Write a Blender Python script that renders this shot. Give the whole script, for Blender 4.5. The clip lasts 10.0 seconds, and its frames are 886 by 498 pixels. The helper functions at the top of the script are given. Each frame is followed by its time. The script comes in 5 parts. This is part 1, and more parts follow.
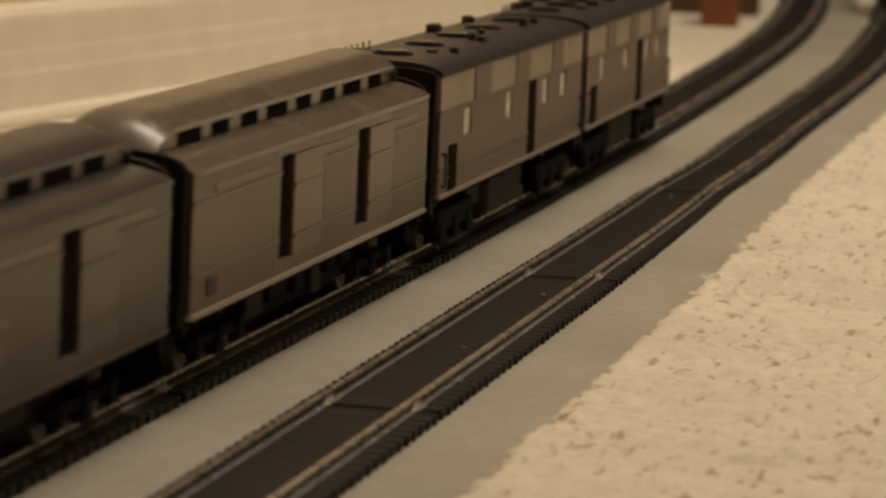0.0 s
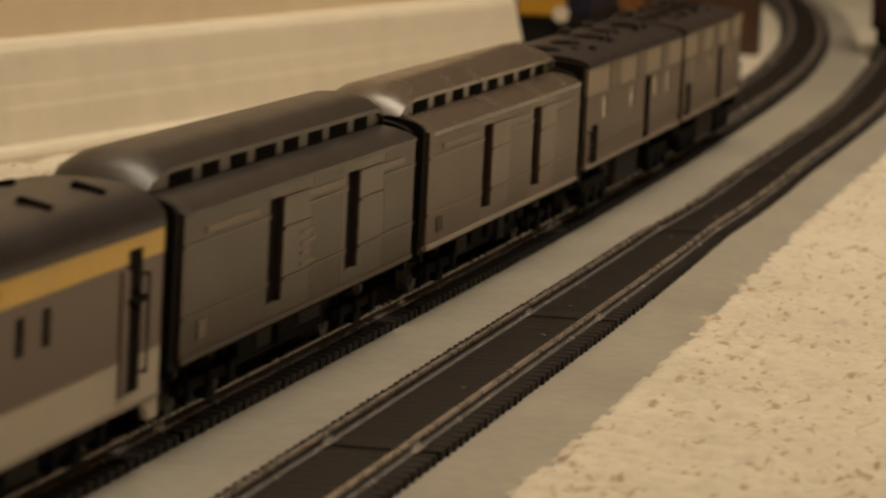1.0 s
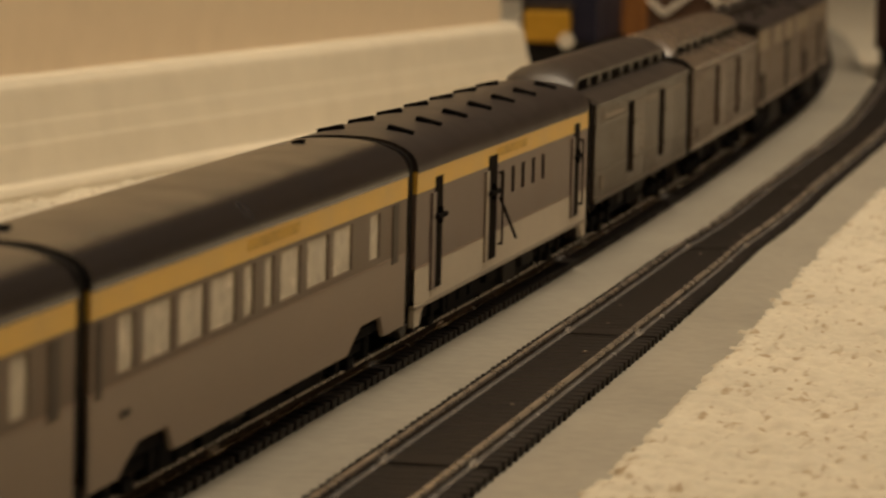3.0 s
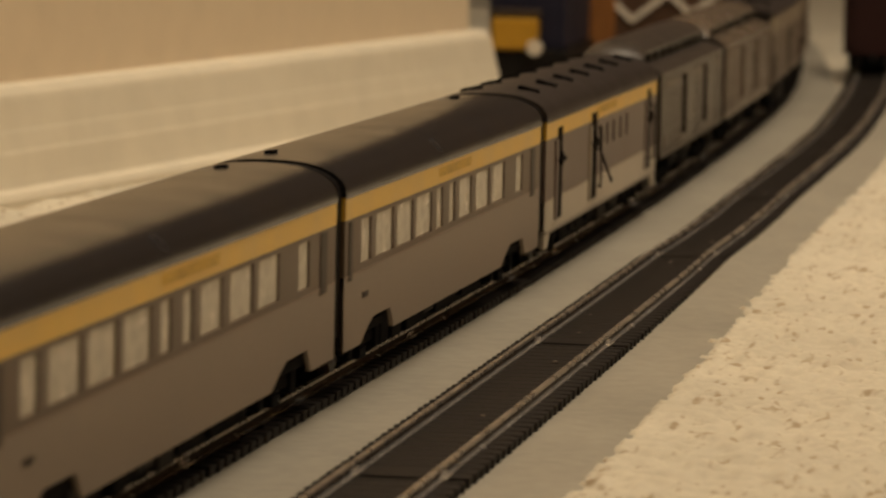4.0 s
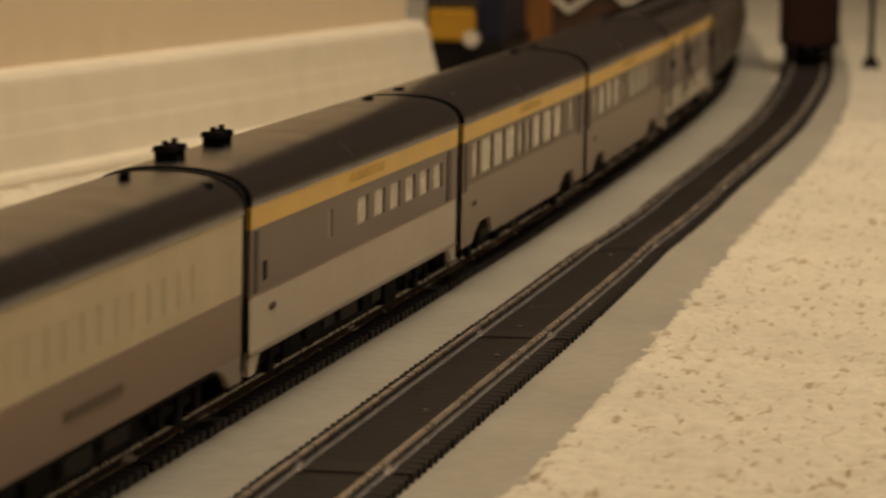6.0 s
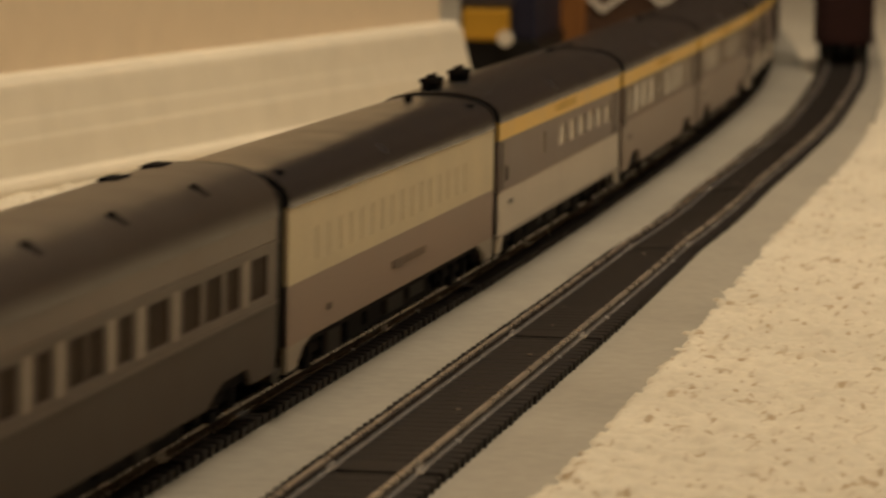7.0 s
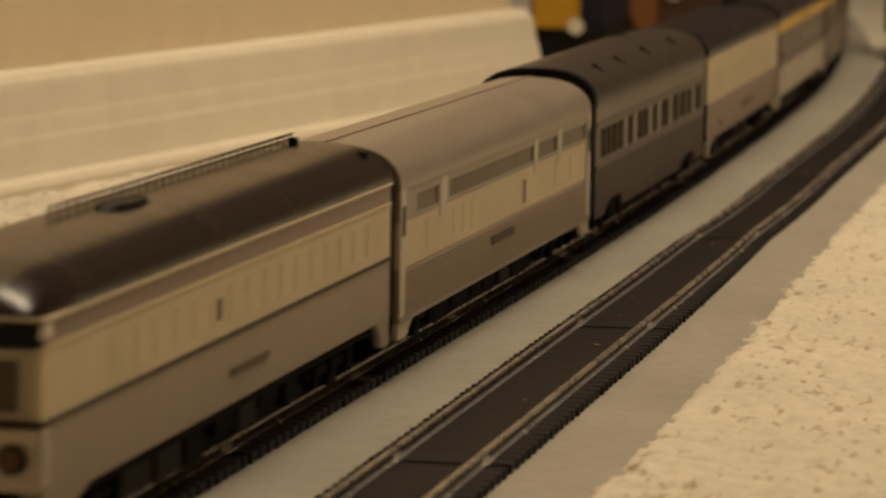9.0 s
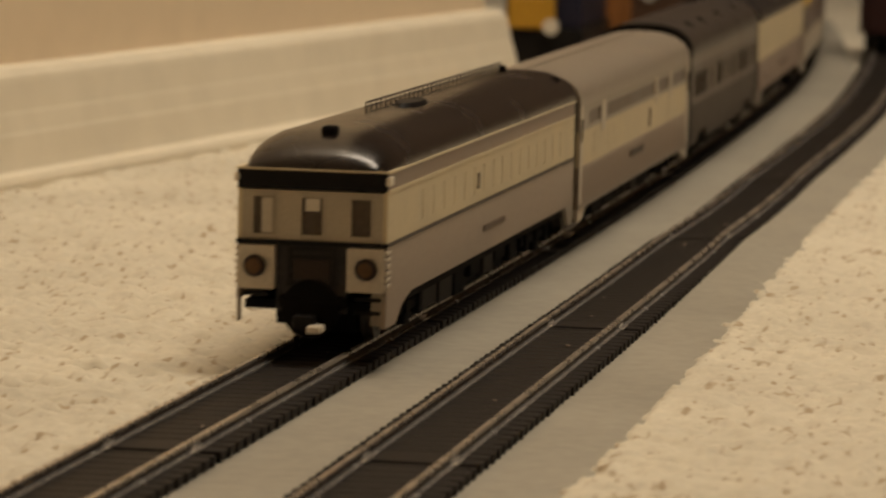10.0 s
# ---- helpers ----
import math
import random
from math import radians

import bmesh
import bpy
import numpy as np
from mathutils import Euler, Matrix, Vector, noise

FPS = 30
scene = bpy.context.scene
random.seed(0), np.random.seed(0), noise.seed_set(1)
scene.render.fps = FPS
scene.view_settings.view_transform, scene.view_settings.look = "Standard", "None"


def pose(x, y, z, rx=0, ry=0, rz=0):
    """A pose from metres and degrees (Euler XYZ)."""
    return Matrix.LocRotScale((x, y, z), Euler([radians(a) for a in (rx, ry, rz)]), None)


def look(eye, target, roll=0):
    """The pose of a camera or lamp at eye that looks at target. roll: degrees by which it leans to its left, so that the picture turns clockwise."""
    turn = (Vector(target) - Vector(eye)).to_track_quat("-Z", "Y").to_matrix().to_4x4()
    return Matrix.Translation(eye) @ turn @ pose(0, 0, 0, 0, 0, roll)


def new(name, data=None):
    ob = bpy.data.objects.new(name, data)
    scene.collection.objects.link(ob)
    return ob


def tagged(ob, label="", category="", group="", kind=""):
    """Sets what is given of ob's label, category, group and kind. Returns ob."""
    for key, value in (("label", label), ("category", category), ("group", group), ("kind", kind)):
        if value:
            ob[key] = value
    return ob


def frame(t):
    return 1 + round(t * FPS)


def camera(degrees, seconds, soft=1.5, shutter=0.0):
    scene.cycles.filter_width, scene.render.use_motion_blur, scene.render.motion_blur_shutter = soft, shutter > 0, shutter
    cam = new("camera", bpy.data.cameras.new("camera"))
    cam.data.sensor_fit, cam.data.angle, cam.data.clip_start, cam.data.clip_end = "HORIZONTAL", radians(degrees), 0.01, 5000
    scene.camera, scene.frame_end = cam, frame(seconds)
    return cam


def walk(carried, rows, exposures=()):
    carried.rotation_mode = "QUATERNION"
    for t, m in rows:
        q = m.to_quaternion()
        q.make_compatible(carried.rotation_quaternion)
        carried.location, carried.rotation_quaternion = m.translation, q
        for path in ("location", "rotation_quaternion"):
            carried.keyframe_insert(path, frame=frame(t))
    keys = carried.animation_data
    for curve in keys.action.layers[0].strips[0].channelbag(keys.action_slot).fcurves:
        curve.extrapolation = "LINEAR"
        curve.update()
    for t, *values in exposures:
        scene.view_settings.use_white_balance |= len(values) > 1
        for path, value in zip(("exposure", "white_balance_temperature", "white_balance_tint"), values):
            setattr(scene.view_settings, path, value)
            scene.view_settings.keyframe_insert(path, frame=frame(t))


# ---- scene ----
cam = camera(11.9, 10.0, soft=2.35, shutter=0.5)
PATH = [
    (0, (-0.791, -0.16, 0.122), (1.163, 0.203, -0.102), 2.4),
    (0.5, (-0.789, -0.161, 0.123), (1.165, 0.208, -0.089), 2.2),
    (1, (-0.789, -0.159, 0.123), (1.167, 0.204, -0.085), 2.8),
    (1.5, (-0.792, -0.154, 0.122), (1.166, 0.203, -0.083), 2.7),
    (2, (-0.79, -0.148, 0.121), (1.168, 0.21, -0.073), 1.9),
    (2.5, (-0.791, -0.147, 0.118), (1.167, 0.214, -0.074), 1.5),
    (4, (-0.788, -0.146, 0.119), (1.173, 0.197, -0.068), 1.2),
    (4.5, (-0.788, -0.146, 0.12), (1.175, 0.186, -0.073), 1.1),
    (5, (-0.787, -0.145, 0.12), (1.177, 0.177, -0.072), 1.5),
    (6.5, (-0.788, -0.144, 0.12), (1.178, 0.166, -0.071), 1.0),
    (7, (-0.788, -0.145, 0.12), (1.176, 0.184, -0.072), 1.0),
    (7.5, (-0.787, -0.145, 0.12), (1.172, 0.206, -0.075), 0.7),
    (8, (-0.79, -0.146, 0.12), (1.168, 0.215, -0.076), 0.8),
    (8.5, (-0.789, -0.146, 0.12), (1.167, 0.218, -0.077), 0.9),
    (9, (-0.788, -0.146, 0.121), (1.169, 0.216, -0.078), 1.0),
    (9.5, (-0.787, -0.147, 0.121), (1.17, 0.211, -0.078), 1.0),
    (10, (-0.787, -0.147, 0.121), (1.172, 0.204, -0.078), 1.3),
]
walk(cam, [(t, look(eye, target, roll)) for t, eye, target, roll in PATH], [
    (0, 0.0, 6180, 10), (0.5, 0.0, 6320, 10), (1, 0.0, 6220, 10), (2, 0.0, 6330, 10), (2.5, 0.0, 6500, 10), (4, 0.0, 6420, 10), (5, 0.0, 6230, 10), (6.5, 0.0, 6480, 10),
    (7.5, 0.0, 6440, 10), (8, 0.0, 6440, 10), (8.5, 0.0, 6600, 10), (9, 0.0, 6640, 10), (9.5, 0.0, 6300, 10), (10, 0.0, 6120, 10)])
# the lens is open wide: near things are sharp, the far end of the room is not
cam.data.dof.use_dof = True
cam.data.dof.focus_distance = 0.99
cam.data.dof.aperture_fstop = 42.0

# ---- light: one assumed warm ceiling lamp, out of view, in a closed room ----
world = bpy.data.worlds.new("room_air")
world.use_nodes = True
world.node_tree.nodes["Background"].inputs[0].default_value = (1.0, 0.80, 0.53, 1)
world.node_tree.nodes["Background"].inputs[1].default_value = 0.008
scene.world = world
WARM = (1.0, 0.818, 0.592)
LAMP_AT = (0.62, -0.46, 2.28)
lamp_data = bpy.data.lights.new("ceiling_lamp_light", "AREA")
lamp_data.shape, lamp_data.size, lamp_data.size_y, lamp_data.energy, lamp_data.color = "RECTANGLE", 0.5, 1.9, 51.5, WARM
lamp_light = new("ceiling_lamp_light", lamp_data)
lamp_light.matrix_world = look(LAMP_AT, (0.62, -0.46, 0))

# ---- materials ----
MATS = {}


def mat(name, col, rough=0.5, metal=0.0, var=0.12, grain=900.0, stain=35.0, bump=0.15, spec=0.22, col2=None):
    """A surface with fine grain, broad stains and a little relief, by object space."""
    if name in MATS:
        return MATS[name]
    m = bpy.data.materials.new(name)
    m.use_nodes = True
    nt = m.node_tree
    b = nt.nodes["Principled BSDF"]
    tc = nt.nodes.new("ShaderNodeTexCoord")
    n1 = nt.nodes.new("ShaderNodeTexNoise")
    n1.inputs["Scale"].default_value, n1.inputs["Detail"].default_value = grain, 3
    n2 = nt.nodes.new("ShaderNodeTexNoise")
    n2.inputs["Scale"].default_value, n2.inputs["Detail"].default_value = stain, 4
    for n in (n1, n2):
        nt.links.new(tc.outputs["Object"], n.inputs["Vector"])
    mixn = nt.nodes.new("ShaderNodeMath")
    mixn.operation = "MULTIPLY_ADD"
    nt.links.new(n1.outputs["Fac"], mixn.inputs[0])
    mixn.inputs[1].default_value = 0.45
    half = nt.nodes.new("ShaderNodeMath")
    half.operation = "MULTIPLY"
    half.inputs[1].default_value = 0.55
    nt.links.new(n2.outputs["Fac"], half.inputs[0])
    nt.links.new(half.outputs[0], mixn.inputs[2])
    ramp = nt.nodes.new("ShaderNodeValToRGB")
    a = [max(0, c * (1 - 2.2 * var)) for c in col]
    z = [min(1, c * (1 + 1.6 * var)) for c in (col2 or col)]
    ramp.color_ramp.elements[0].position, ramp.color_ramp.elements[0].color = 0.3, (*a, 1)
    ramp.color_ramp.elements[1].position, ramp.color_ramp.elements[1].color = 0.7, (*z, 1)
    nt.links.new(mixn.outputs[0], ramp.inputs["Fac"])
    nt.links.new(ramp.outputs["Color"], b.inputs["Base Color"])
    rr = nt.nodes.new("ShaderNodeMapRange")
    rr.inputs["To Min"].default_value, rr.inputs["To Max"].default_value = max(0.05, rough - 0.1), min(1, rough + 0.1)
    nt.links.new(n2.outputs["Fac"], rr.inputs["Value"])
    nt.links.new(rr.outputs["Result"], b.inputs["Roughness"])
    b.inputs["Metallic"].default_value = metal
    b.inputs["Specular IOR Level"].default_value = spec
    bp = nt.nodes.new("ShaderNodeBump")
    bp.inputs["Strength"].default_value, bp.inputs["Distance"].default_value = bump, 0.00018
    nt.links.new(n1.outputs["Fac"], bp.inputs["Height"])
    nt.links.new(bp.outputs["Normal"], b.inputs["Normal"])
    MATS[name] = m
    return m


def glow(name, col, strength):
    m = bpy.data.materials.new(name)
    m.use_nodes = True
    b = m.node_tree.nodes["Principled BSDF"]
    b.inputs["Base Color"].default_value = (*col, 1)
    b.inputs["Emission Color"].default_value = (*col, 1)
    b.inputs["Emission Strength"].default_value = strength
    return m


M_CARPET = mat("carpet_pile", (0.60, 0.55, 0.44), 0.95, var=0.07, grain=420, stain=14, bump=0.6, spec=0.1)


def tuft_shade(m, col, scale, cut):
    """Shade in the small gaps between tufts, painted into a material's own colour."""
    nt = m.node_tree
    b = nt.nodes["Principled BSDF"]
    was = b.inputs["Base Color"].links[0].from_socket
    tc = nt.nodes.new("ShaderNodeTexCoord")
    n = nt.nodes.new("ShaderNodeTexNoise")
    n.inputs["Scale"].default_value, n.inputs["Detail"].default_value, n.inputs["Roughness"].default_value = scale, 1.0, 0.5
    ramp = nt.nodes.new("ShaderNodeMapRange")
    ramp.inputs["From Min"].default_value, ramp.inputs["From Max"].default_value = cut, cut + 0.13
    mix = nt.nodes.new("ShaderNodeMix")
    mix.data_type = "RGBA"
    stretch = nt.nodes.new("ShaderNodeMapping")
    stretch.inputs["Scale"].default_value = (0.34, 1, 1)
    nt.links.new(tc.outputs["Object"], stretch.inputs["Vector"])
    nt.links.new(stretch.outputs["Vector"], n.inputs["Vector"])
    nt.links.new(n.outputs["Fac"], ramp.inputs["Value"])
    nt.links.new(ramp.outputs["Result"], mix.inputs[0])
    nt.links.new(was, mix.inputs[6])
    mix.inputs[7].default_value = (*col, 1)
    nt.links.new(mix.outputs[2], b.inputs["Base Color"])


# the gaps between tufts are darkened in the pile's colour
tuft_shade(M_CARPET, (0.39, 0.312, 0.212), 330.0, 0.600)
M_SHEET = mat("grey_board", (0.302, 0.279, 0.228), 0.70, var=0.08, grain=260, stain=16, bump=0.12, spec=0.3)
M_WALL = mat("wall_paint", (0.80, 0.665, 0.48), 0.85, var=0.03, grain=60, stain=3, bump=0.03, spec=0.2)
M_TRIM = mat("trim_paint", (0.72, 0.65, 0.51), 0.7, var=0.04, grain=60, stain=6, bump=0.08)
# darkened copy of the wall paint: lowers bounce light from unseen walls
M_DIMWALL = mat("dimmed_wall_paint", (0.22, 0.17, 0.12), 0.9, var=0.04, grain=60, stain=2, bump=0.05)
# darkened far wall: gives the glossy roof flanks something dark to reflect
M_FARDIM = mat("dimmed_far_wall", (0.19, 0.14, 0.105), 0.7, var=0.2, grain=40, stain=3, bump=0.05)
# darkened ceiling colour: less bounce, darker reflections on the roofs
M_CEIL = mat("dimmed_ceiling_paint", (0.26, 0.23, 0.19), 0.9, var=0.04, grain=120, stain=2, bump=0.1)
M_TIE = mat("black_tie_plastic", (0.018, 0.0145, 0.0125), 0.55, var=0.2, grain=1500, stain=60, bump=0.3, spec=0.12)
M_RAIL = mat("nickel_rail", (0.80, 0.78, 0.75), 0.24, metal=0.9, var=0.07, grain=1800, stain=120, bump=0.1)
# darker nickel: the dark far wall's reflection put into the head's colour
M_HEAD = mat("dark_reflect_rail_head", (0.65, 0.585, 0.50), 0.28, metal=0.9, var=0.10, grain=1800, stain=120, bump=0.1)
M_BLACK = mat("black_plastic", (0.011, 0.0095, 0.009), 0.5, var=0.2, grain=1800, stain=80, spec=0.12)
M_UNDER = mat("underframe_black", (0.0095, 0.0092, 0.0105), 0.75, var=0.25, grain=1800, stain=90, spec=0.06)
M_STEEL = mat("wheel_steel", (0.10, 0.095, 0.09), 0.45, metal=0.6, var=0.2)
M_ROOF = mat("roof_black", (0.0094, 0.0110, 0.0148), 0.24, var=0.2, grain=1500, stain=40, bump=0.01, spec=0.5)
M_OBSROOF = mat("roof_brown_black", (0.0170, 0.0118, 0.0095), 0.25, var=0.2, grain=1500, stain=40, bump=0.01, spec=0.5)
M_MAILROOF = mat("mail_roof_satin", (0.026, 0.021, 0.020), 0.40, var=0.15, grain=1500, stain=40, bump=0.02, spec=0.4)
M_ROOFBR = mat("roof_brown_grey", (0.044, 0.036, 0.030), 0.36, var=0.15, grain=1500, stain=40, bump=0.02, spec=0.4)
M_BAGROOF = mat("baggage_roof", (0.120, 0.093, 0.068), 0.25, var=0.12, grain=1500, stain=40, bump=0.03, spec=0.4)
M_BAG = mat("baggage_side", (0.112, 0.072, 0.048), 0.33, var=0.16, grain=1200, stain=45, bump=0.10, spec=0.42)
M_BAGB = mat("baggage_side_dark", (0.058, 0.040, 0.028), 0.33, var=0.16, grain=1200, stain=45, bump=0.10, spec=0.42)
M_SILL = mat("pale_sill", (0.36, 0.31, 0.245), 0.45, var=0.12)
M_YELLOW = mat("yellow_stripe", (0.74, 0.465, 0.062), 0.38, var=0.08, grain=1500, stain=50, bump=0.06, spec=0.4)
M_GREYBR = mat("warm_grey_side", (0.172, 0.130, 0.109), 0.42, var=0.08, grain=1500, stain=40, bump=0.06)
M_LOWER = mat("tan_grey_lower", (0.285, 0.229, 0.178), 0.42, var=0.08, grain=1500, stain=40, bump=0.06)
M_PALE = mat("pale_grey_lower", (0.55, 0.49, 0.39), 0.45, var=0.08, grain=1500, stain=40, bump=0.06)
M_CREAM = mat("cream_side", (0.61, 0.52, 0.335), 0.5, var=0.07, grain=1500, stain=45, bump=0.06)
M_BROWN = mat("tan_brown_side", (0.265, 0.192, 0.146), 0.42, var=0.09, grain=1500, stain=45, bump=0.06)
M_DKBROWN = mat("dark_brown_trim", (0.036, 0.022, 0.015), 0.45, var=0.15)
M_SILVER = mat("silver_side", (0.315, 0.270, 0.212), 0.4, metal=0.25, var=0.08, grain=1500, stain=45, bump=0.06)
M_DKGREY = mat("dark_olive_side", (0.058, 0.043, 0.032), 0.5, var=0.12, grain=1500, stain=45, bump=0.08)
M_PANE = mat("pale_window", (0.58, 0.52, 0.41), 0.25, var=0.12, grain=400, stain=110, bump=0.03)
M_PANEDK = mat("dim_window", (0.036, 0.022, 0.013), 0.6, var=0.2, grain=400, stain=110, bump=0.03, spec=0.08)
# near-black for doors, and for the shade inside open recesses
M_DOOR = mat("dark_door_and_recess_shade", (0.010, 0.007, 0.006), 0.8, var=0.2, spec=0.04)
M_LOCOUP = mat("loco_upper", (0.32, 0.258, 0.18), 0.45, var=0.15, grain=900, stain=70)
M_LOCO = mat("loco_side", (0.152, 0.111, 0.082), 0.45, var=0.16, grain=900, stain=70)
M_MAROON = mat("maroon_boxcar", (0.028, 0.009, 0.008), 0.6, var=0.15)
M_BLUE = mat("dark_blue", (0.018, 0.018, 0.038), 0.5)
M_BRICK = mat("brick_red", (0.225, 0.078, 0.032), 0.7, var=0.15)
M_ORANGE = mat("orange_wood", (0.30, 0.125, 0.034), 0.6, var=0.2, stain=70)
M_DKWOOD = mat("dark_wood", (0.085, 0.046, 0.027), 0.6, var=0.2, stain=70)
M_WHITE = mat("white_plastic", (0.72, 0.66, 0.55), 0.4, var=0.06)
# dark brown: shade below the rail head put into the web's colour
M_WEB = mat("shaded_rail_web", (0.05, 0.037, 0.028), 0.6, var=0.2, grain=1500, stain=90, spec=0.1)
M_EQUIP = mat("equipment_grey", (0.030, 0.027, 0.026), 0.6, var=0.2, grain=1500, stain=90, spec=0.08)
M_MATT = mat("matt_black", (0.011, 0.0095, 0.009), 0.8, var=0.2, grain=1800, stain=80, spec=0.02)
M_AMBER = mat("amber_lens", (0.11, 0.055, 0.018), 0.2)


# ---- mesh helpers ----
def part(name, bm, material, parent=None, label="", smooth=False):
    me = bpy.data.meshes.new(name)
    bm.to_mesh(me)
    bm.free()
    me.materials.append(material)
    if smooth:
        for p in me.polygons:
            p.use_smooth = True
    ob = new(name, me)
    ob.parent = parent
    if label:
        ob["label"] = label
    return ob


def share(name, ob, parent, m):
    """Another object on the same mesh."""
    o = new(name, ob.data)
    o.parent = parent
    o.matrix_basis = m
    return o


def box(bm, x0, x1, y0, y1, z0, z1, bevel=0.0):
    x0, x1 = min(x0, x1), max(x0, x1)
    y0, y1 = min(y0, y1), max(y0, y1)
    if bevel <= 0:
        v = [bm.verts.new(p) for p in ((x0, y0, z0), (x1, y0, z0), (x1, y1, z0), (x0, y1, z0), (x0, y0, z1), (x1, y0, z1), (x1, y1, z1), (x0, y1, z1))]
        for f in ((3, 2, 1, 0), (4, 5, 6, 7), (0, 1, 5, 4), (1, 2, 6, 5), (2, 3, 7, 6), (3, 0, 4, 7)):
            bm.faces.new([v[i] for i in f])
        return bm
    b = bmesh.new()
    box(b, x0, x1, y0, y1, z0, z1)
    bmesh.ops.bevel(b, geom=b.edges[:], offset=bevel, segments=2, affect="EDGES", profile=0.5)
    join(bm, b)
    return bm


def join(bm, b, m=None):
    vs = {}
    for v in b.verts:
        vs[v] = bm.verts.new(m @ v.co if m else v.co)
    for f in b.faces:
        bm.faces.new([vs[v] for v in f.verts])
    b.free()
    return bm


def cyl(bm, r, depth, m, seg=16, r2=None):
    b = bmesh.new()
    bmesh.ops.create_cone(b, cap_ends=True, segments=seg, radius1=r, radius2=r if r2 is None else r2, depth=depth)
    return join(bm, b, m)


def extrude_x(bm, prof, x0, x1, rings=None):
    """A closed outline (y, z) drawn along x; rings: (x, scale_y, scale_z, z_base) in place of plain ends."""
    rings = rings or [(x0, 1, 1, 0), (x1, 1, 1, 0)]
    rows = [[bm.verts.new((x, y * sy, zb + (z - zb) * sz)) for y, z in prof] for x, sy, sz, zb in rings]
    n = len(prof)
    for a, b in zip(rows, rows[1:]):
        for i in range(n):
            bm.faces.new((a[i], a[(i + 1) % n], b[(i + 1) % n], b[i]))
    bm.faces.new(rows[0][::-1])
    bm.faces.new(rows[-1])
    bmesh.ops.recalc_face_normals(bm, faces=bm.faces[:])
    return bm


def soft_mod(ob, width=0.0003, seg=2):
    mod = ob.modifiers.new("edges", "BEVEL")
    mod.width, mod.segments, mod.limit_method, mod.angle_limit = width, seg, "ANGLE", radians(40)
    return ob


def thing(name, label, category, group=""):
    return tagged(new(name), label, category, group)


# ---- the two lines of track, as curves on the floor ----
def spline(pts, n=2000):
    """A smooth line through points, with its arc length, then a tight bend to the left."""
    p = np.array(pts, float)
    xs = np.linspace(p[0, 0], p[-1, 0], n)
    ys = np.interp(xs, p[:, 0], p[:, 1])
    k = 161
    pad = np.r_[np.full(k, ys[0]) + (np.arange(-k, 0)) * (ys[1] - ys[0]), ys, ys[-1] + np.arange(1, k + 1) * (ys[-1] - ys[-40]) / 39]
    ker = np.hanning(k)
    ys = np.convolve(pad, ker / ker.sum(), "same")[k:-k]
    return xs, ys


class Line:
    def __init__(self, pts, radius):
        xs, ys = spline(pts)
        a = math.atan2(ys[-1] - ys[-20], xs[-1] - xs[-20])
        px, py, step = xs[-1], ys[-1], 0.004
        ex, ey = [], []
        for _ in range(int(1.9 / step)):
            a += step / radius
            px, py = px + step * math.cos(a), py + step * math.sin(a)
            ex.append(px)
            ey.append(py)
        self.x, self.y = np.r_[xs, ex], np.r_[ys, ey]
        self.s = np.r_[0, np.cumsum(np.hypot(np.diff(self.x), np.diff(self.y)))]
        self.s += np.interp(0, [self.x[0], 0], [self.x[0], 0]) - np.interp(0, xs, self.s[: len(xs)])

    def at(self, s):
        return float(np.interp(s, self.s, self.x)), float(np.interp(s, self.s, self.y))

    def frame_at(self, s, h=0.004):
        (x0, y0), (x1, y1) = self.at(s - h), self.at(s + h)
        x, y = self.at(s)
        return x, y, math.degrees(math.atan2(y1 - y0, x1 - x0))


LEFT = Line([(-3.2, 0.0545), (-0.4, 0.0520), (-0.1, 0.0512), (0.1, 0.0500), (0.3, 0.0480), (0.5, 0.0474), (0.7, 0.0486), (0.85, 0.0508),
             (1.0, 0.0538), (1.16, 0.0575), (1.35, 0.0650), (1.6, 0.0825), (1.79, 0.1020), (2.03, 0.1310), (2.20, 0.1600)], 0.62)
RIGHT = Line([(-3.2, 0.0), (0.3, 0.0), (0.45, -0.0009), (0.6, 0.0), (0.85, 0.0006), (1.0, 0.0022), (1.15, 0.0068), (1.3, 0.0118),
              (1.45, 0.0190), (1.6, 0.0290), (1.8, 0.0440), (2.0, 0.0590), (2.3, 0.0820)], 30.0)
SECTION = 0.2286


LIE_X = [0.20, 0.30, 0.40, 0.45, 0.50, 0.55, 0.62, 0.69, 0.79, 0.90, 1.06, 1.19, 1.30, 1.42]
LIE_Z = [0.0, 0.0, 0.0004, 0.0009, 0.0003, -0.0002, -0.0003, 0.0005, 0.0004, 0.0003, -0.0008, -0.0003, 0.0, 0.0]
LEAN_X = [0.20, 0.40, 0.46, 0.60, 0.90, 1.06, 1.25, 1.42]
LEAN = [0.0, -1.5, -3.6, -4.4, -3.9, -5.0, -4.0, 0.0]


def lean(line, x):
    """Degrees by which the track tips towards the open floor, set to fit the camera's view."""
    return 0.0 if line is LEFT else float(np.interp(x, LEAN_X, LEAN))


def view_lift(line, x, off=0.0):
    """How far the track is lowered or raised, set to fit the camera's view."""
    if line is LEFT:
        return 0.0
    return float(np.interp(x, LIE_X, LIE_Z)) + off * math.tan(radians(lean(line, x)))


RAIL_TOP = 0.0025
GAUGE = 0.0086


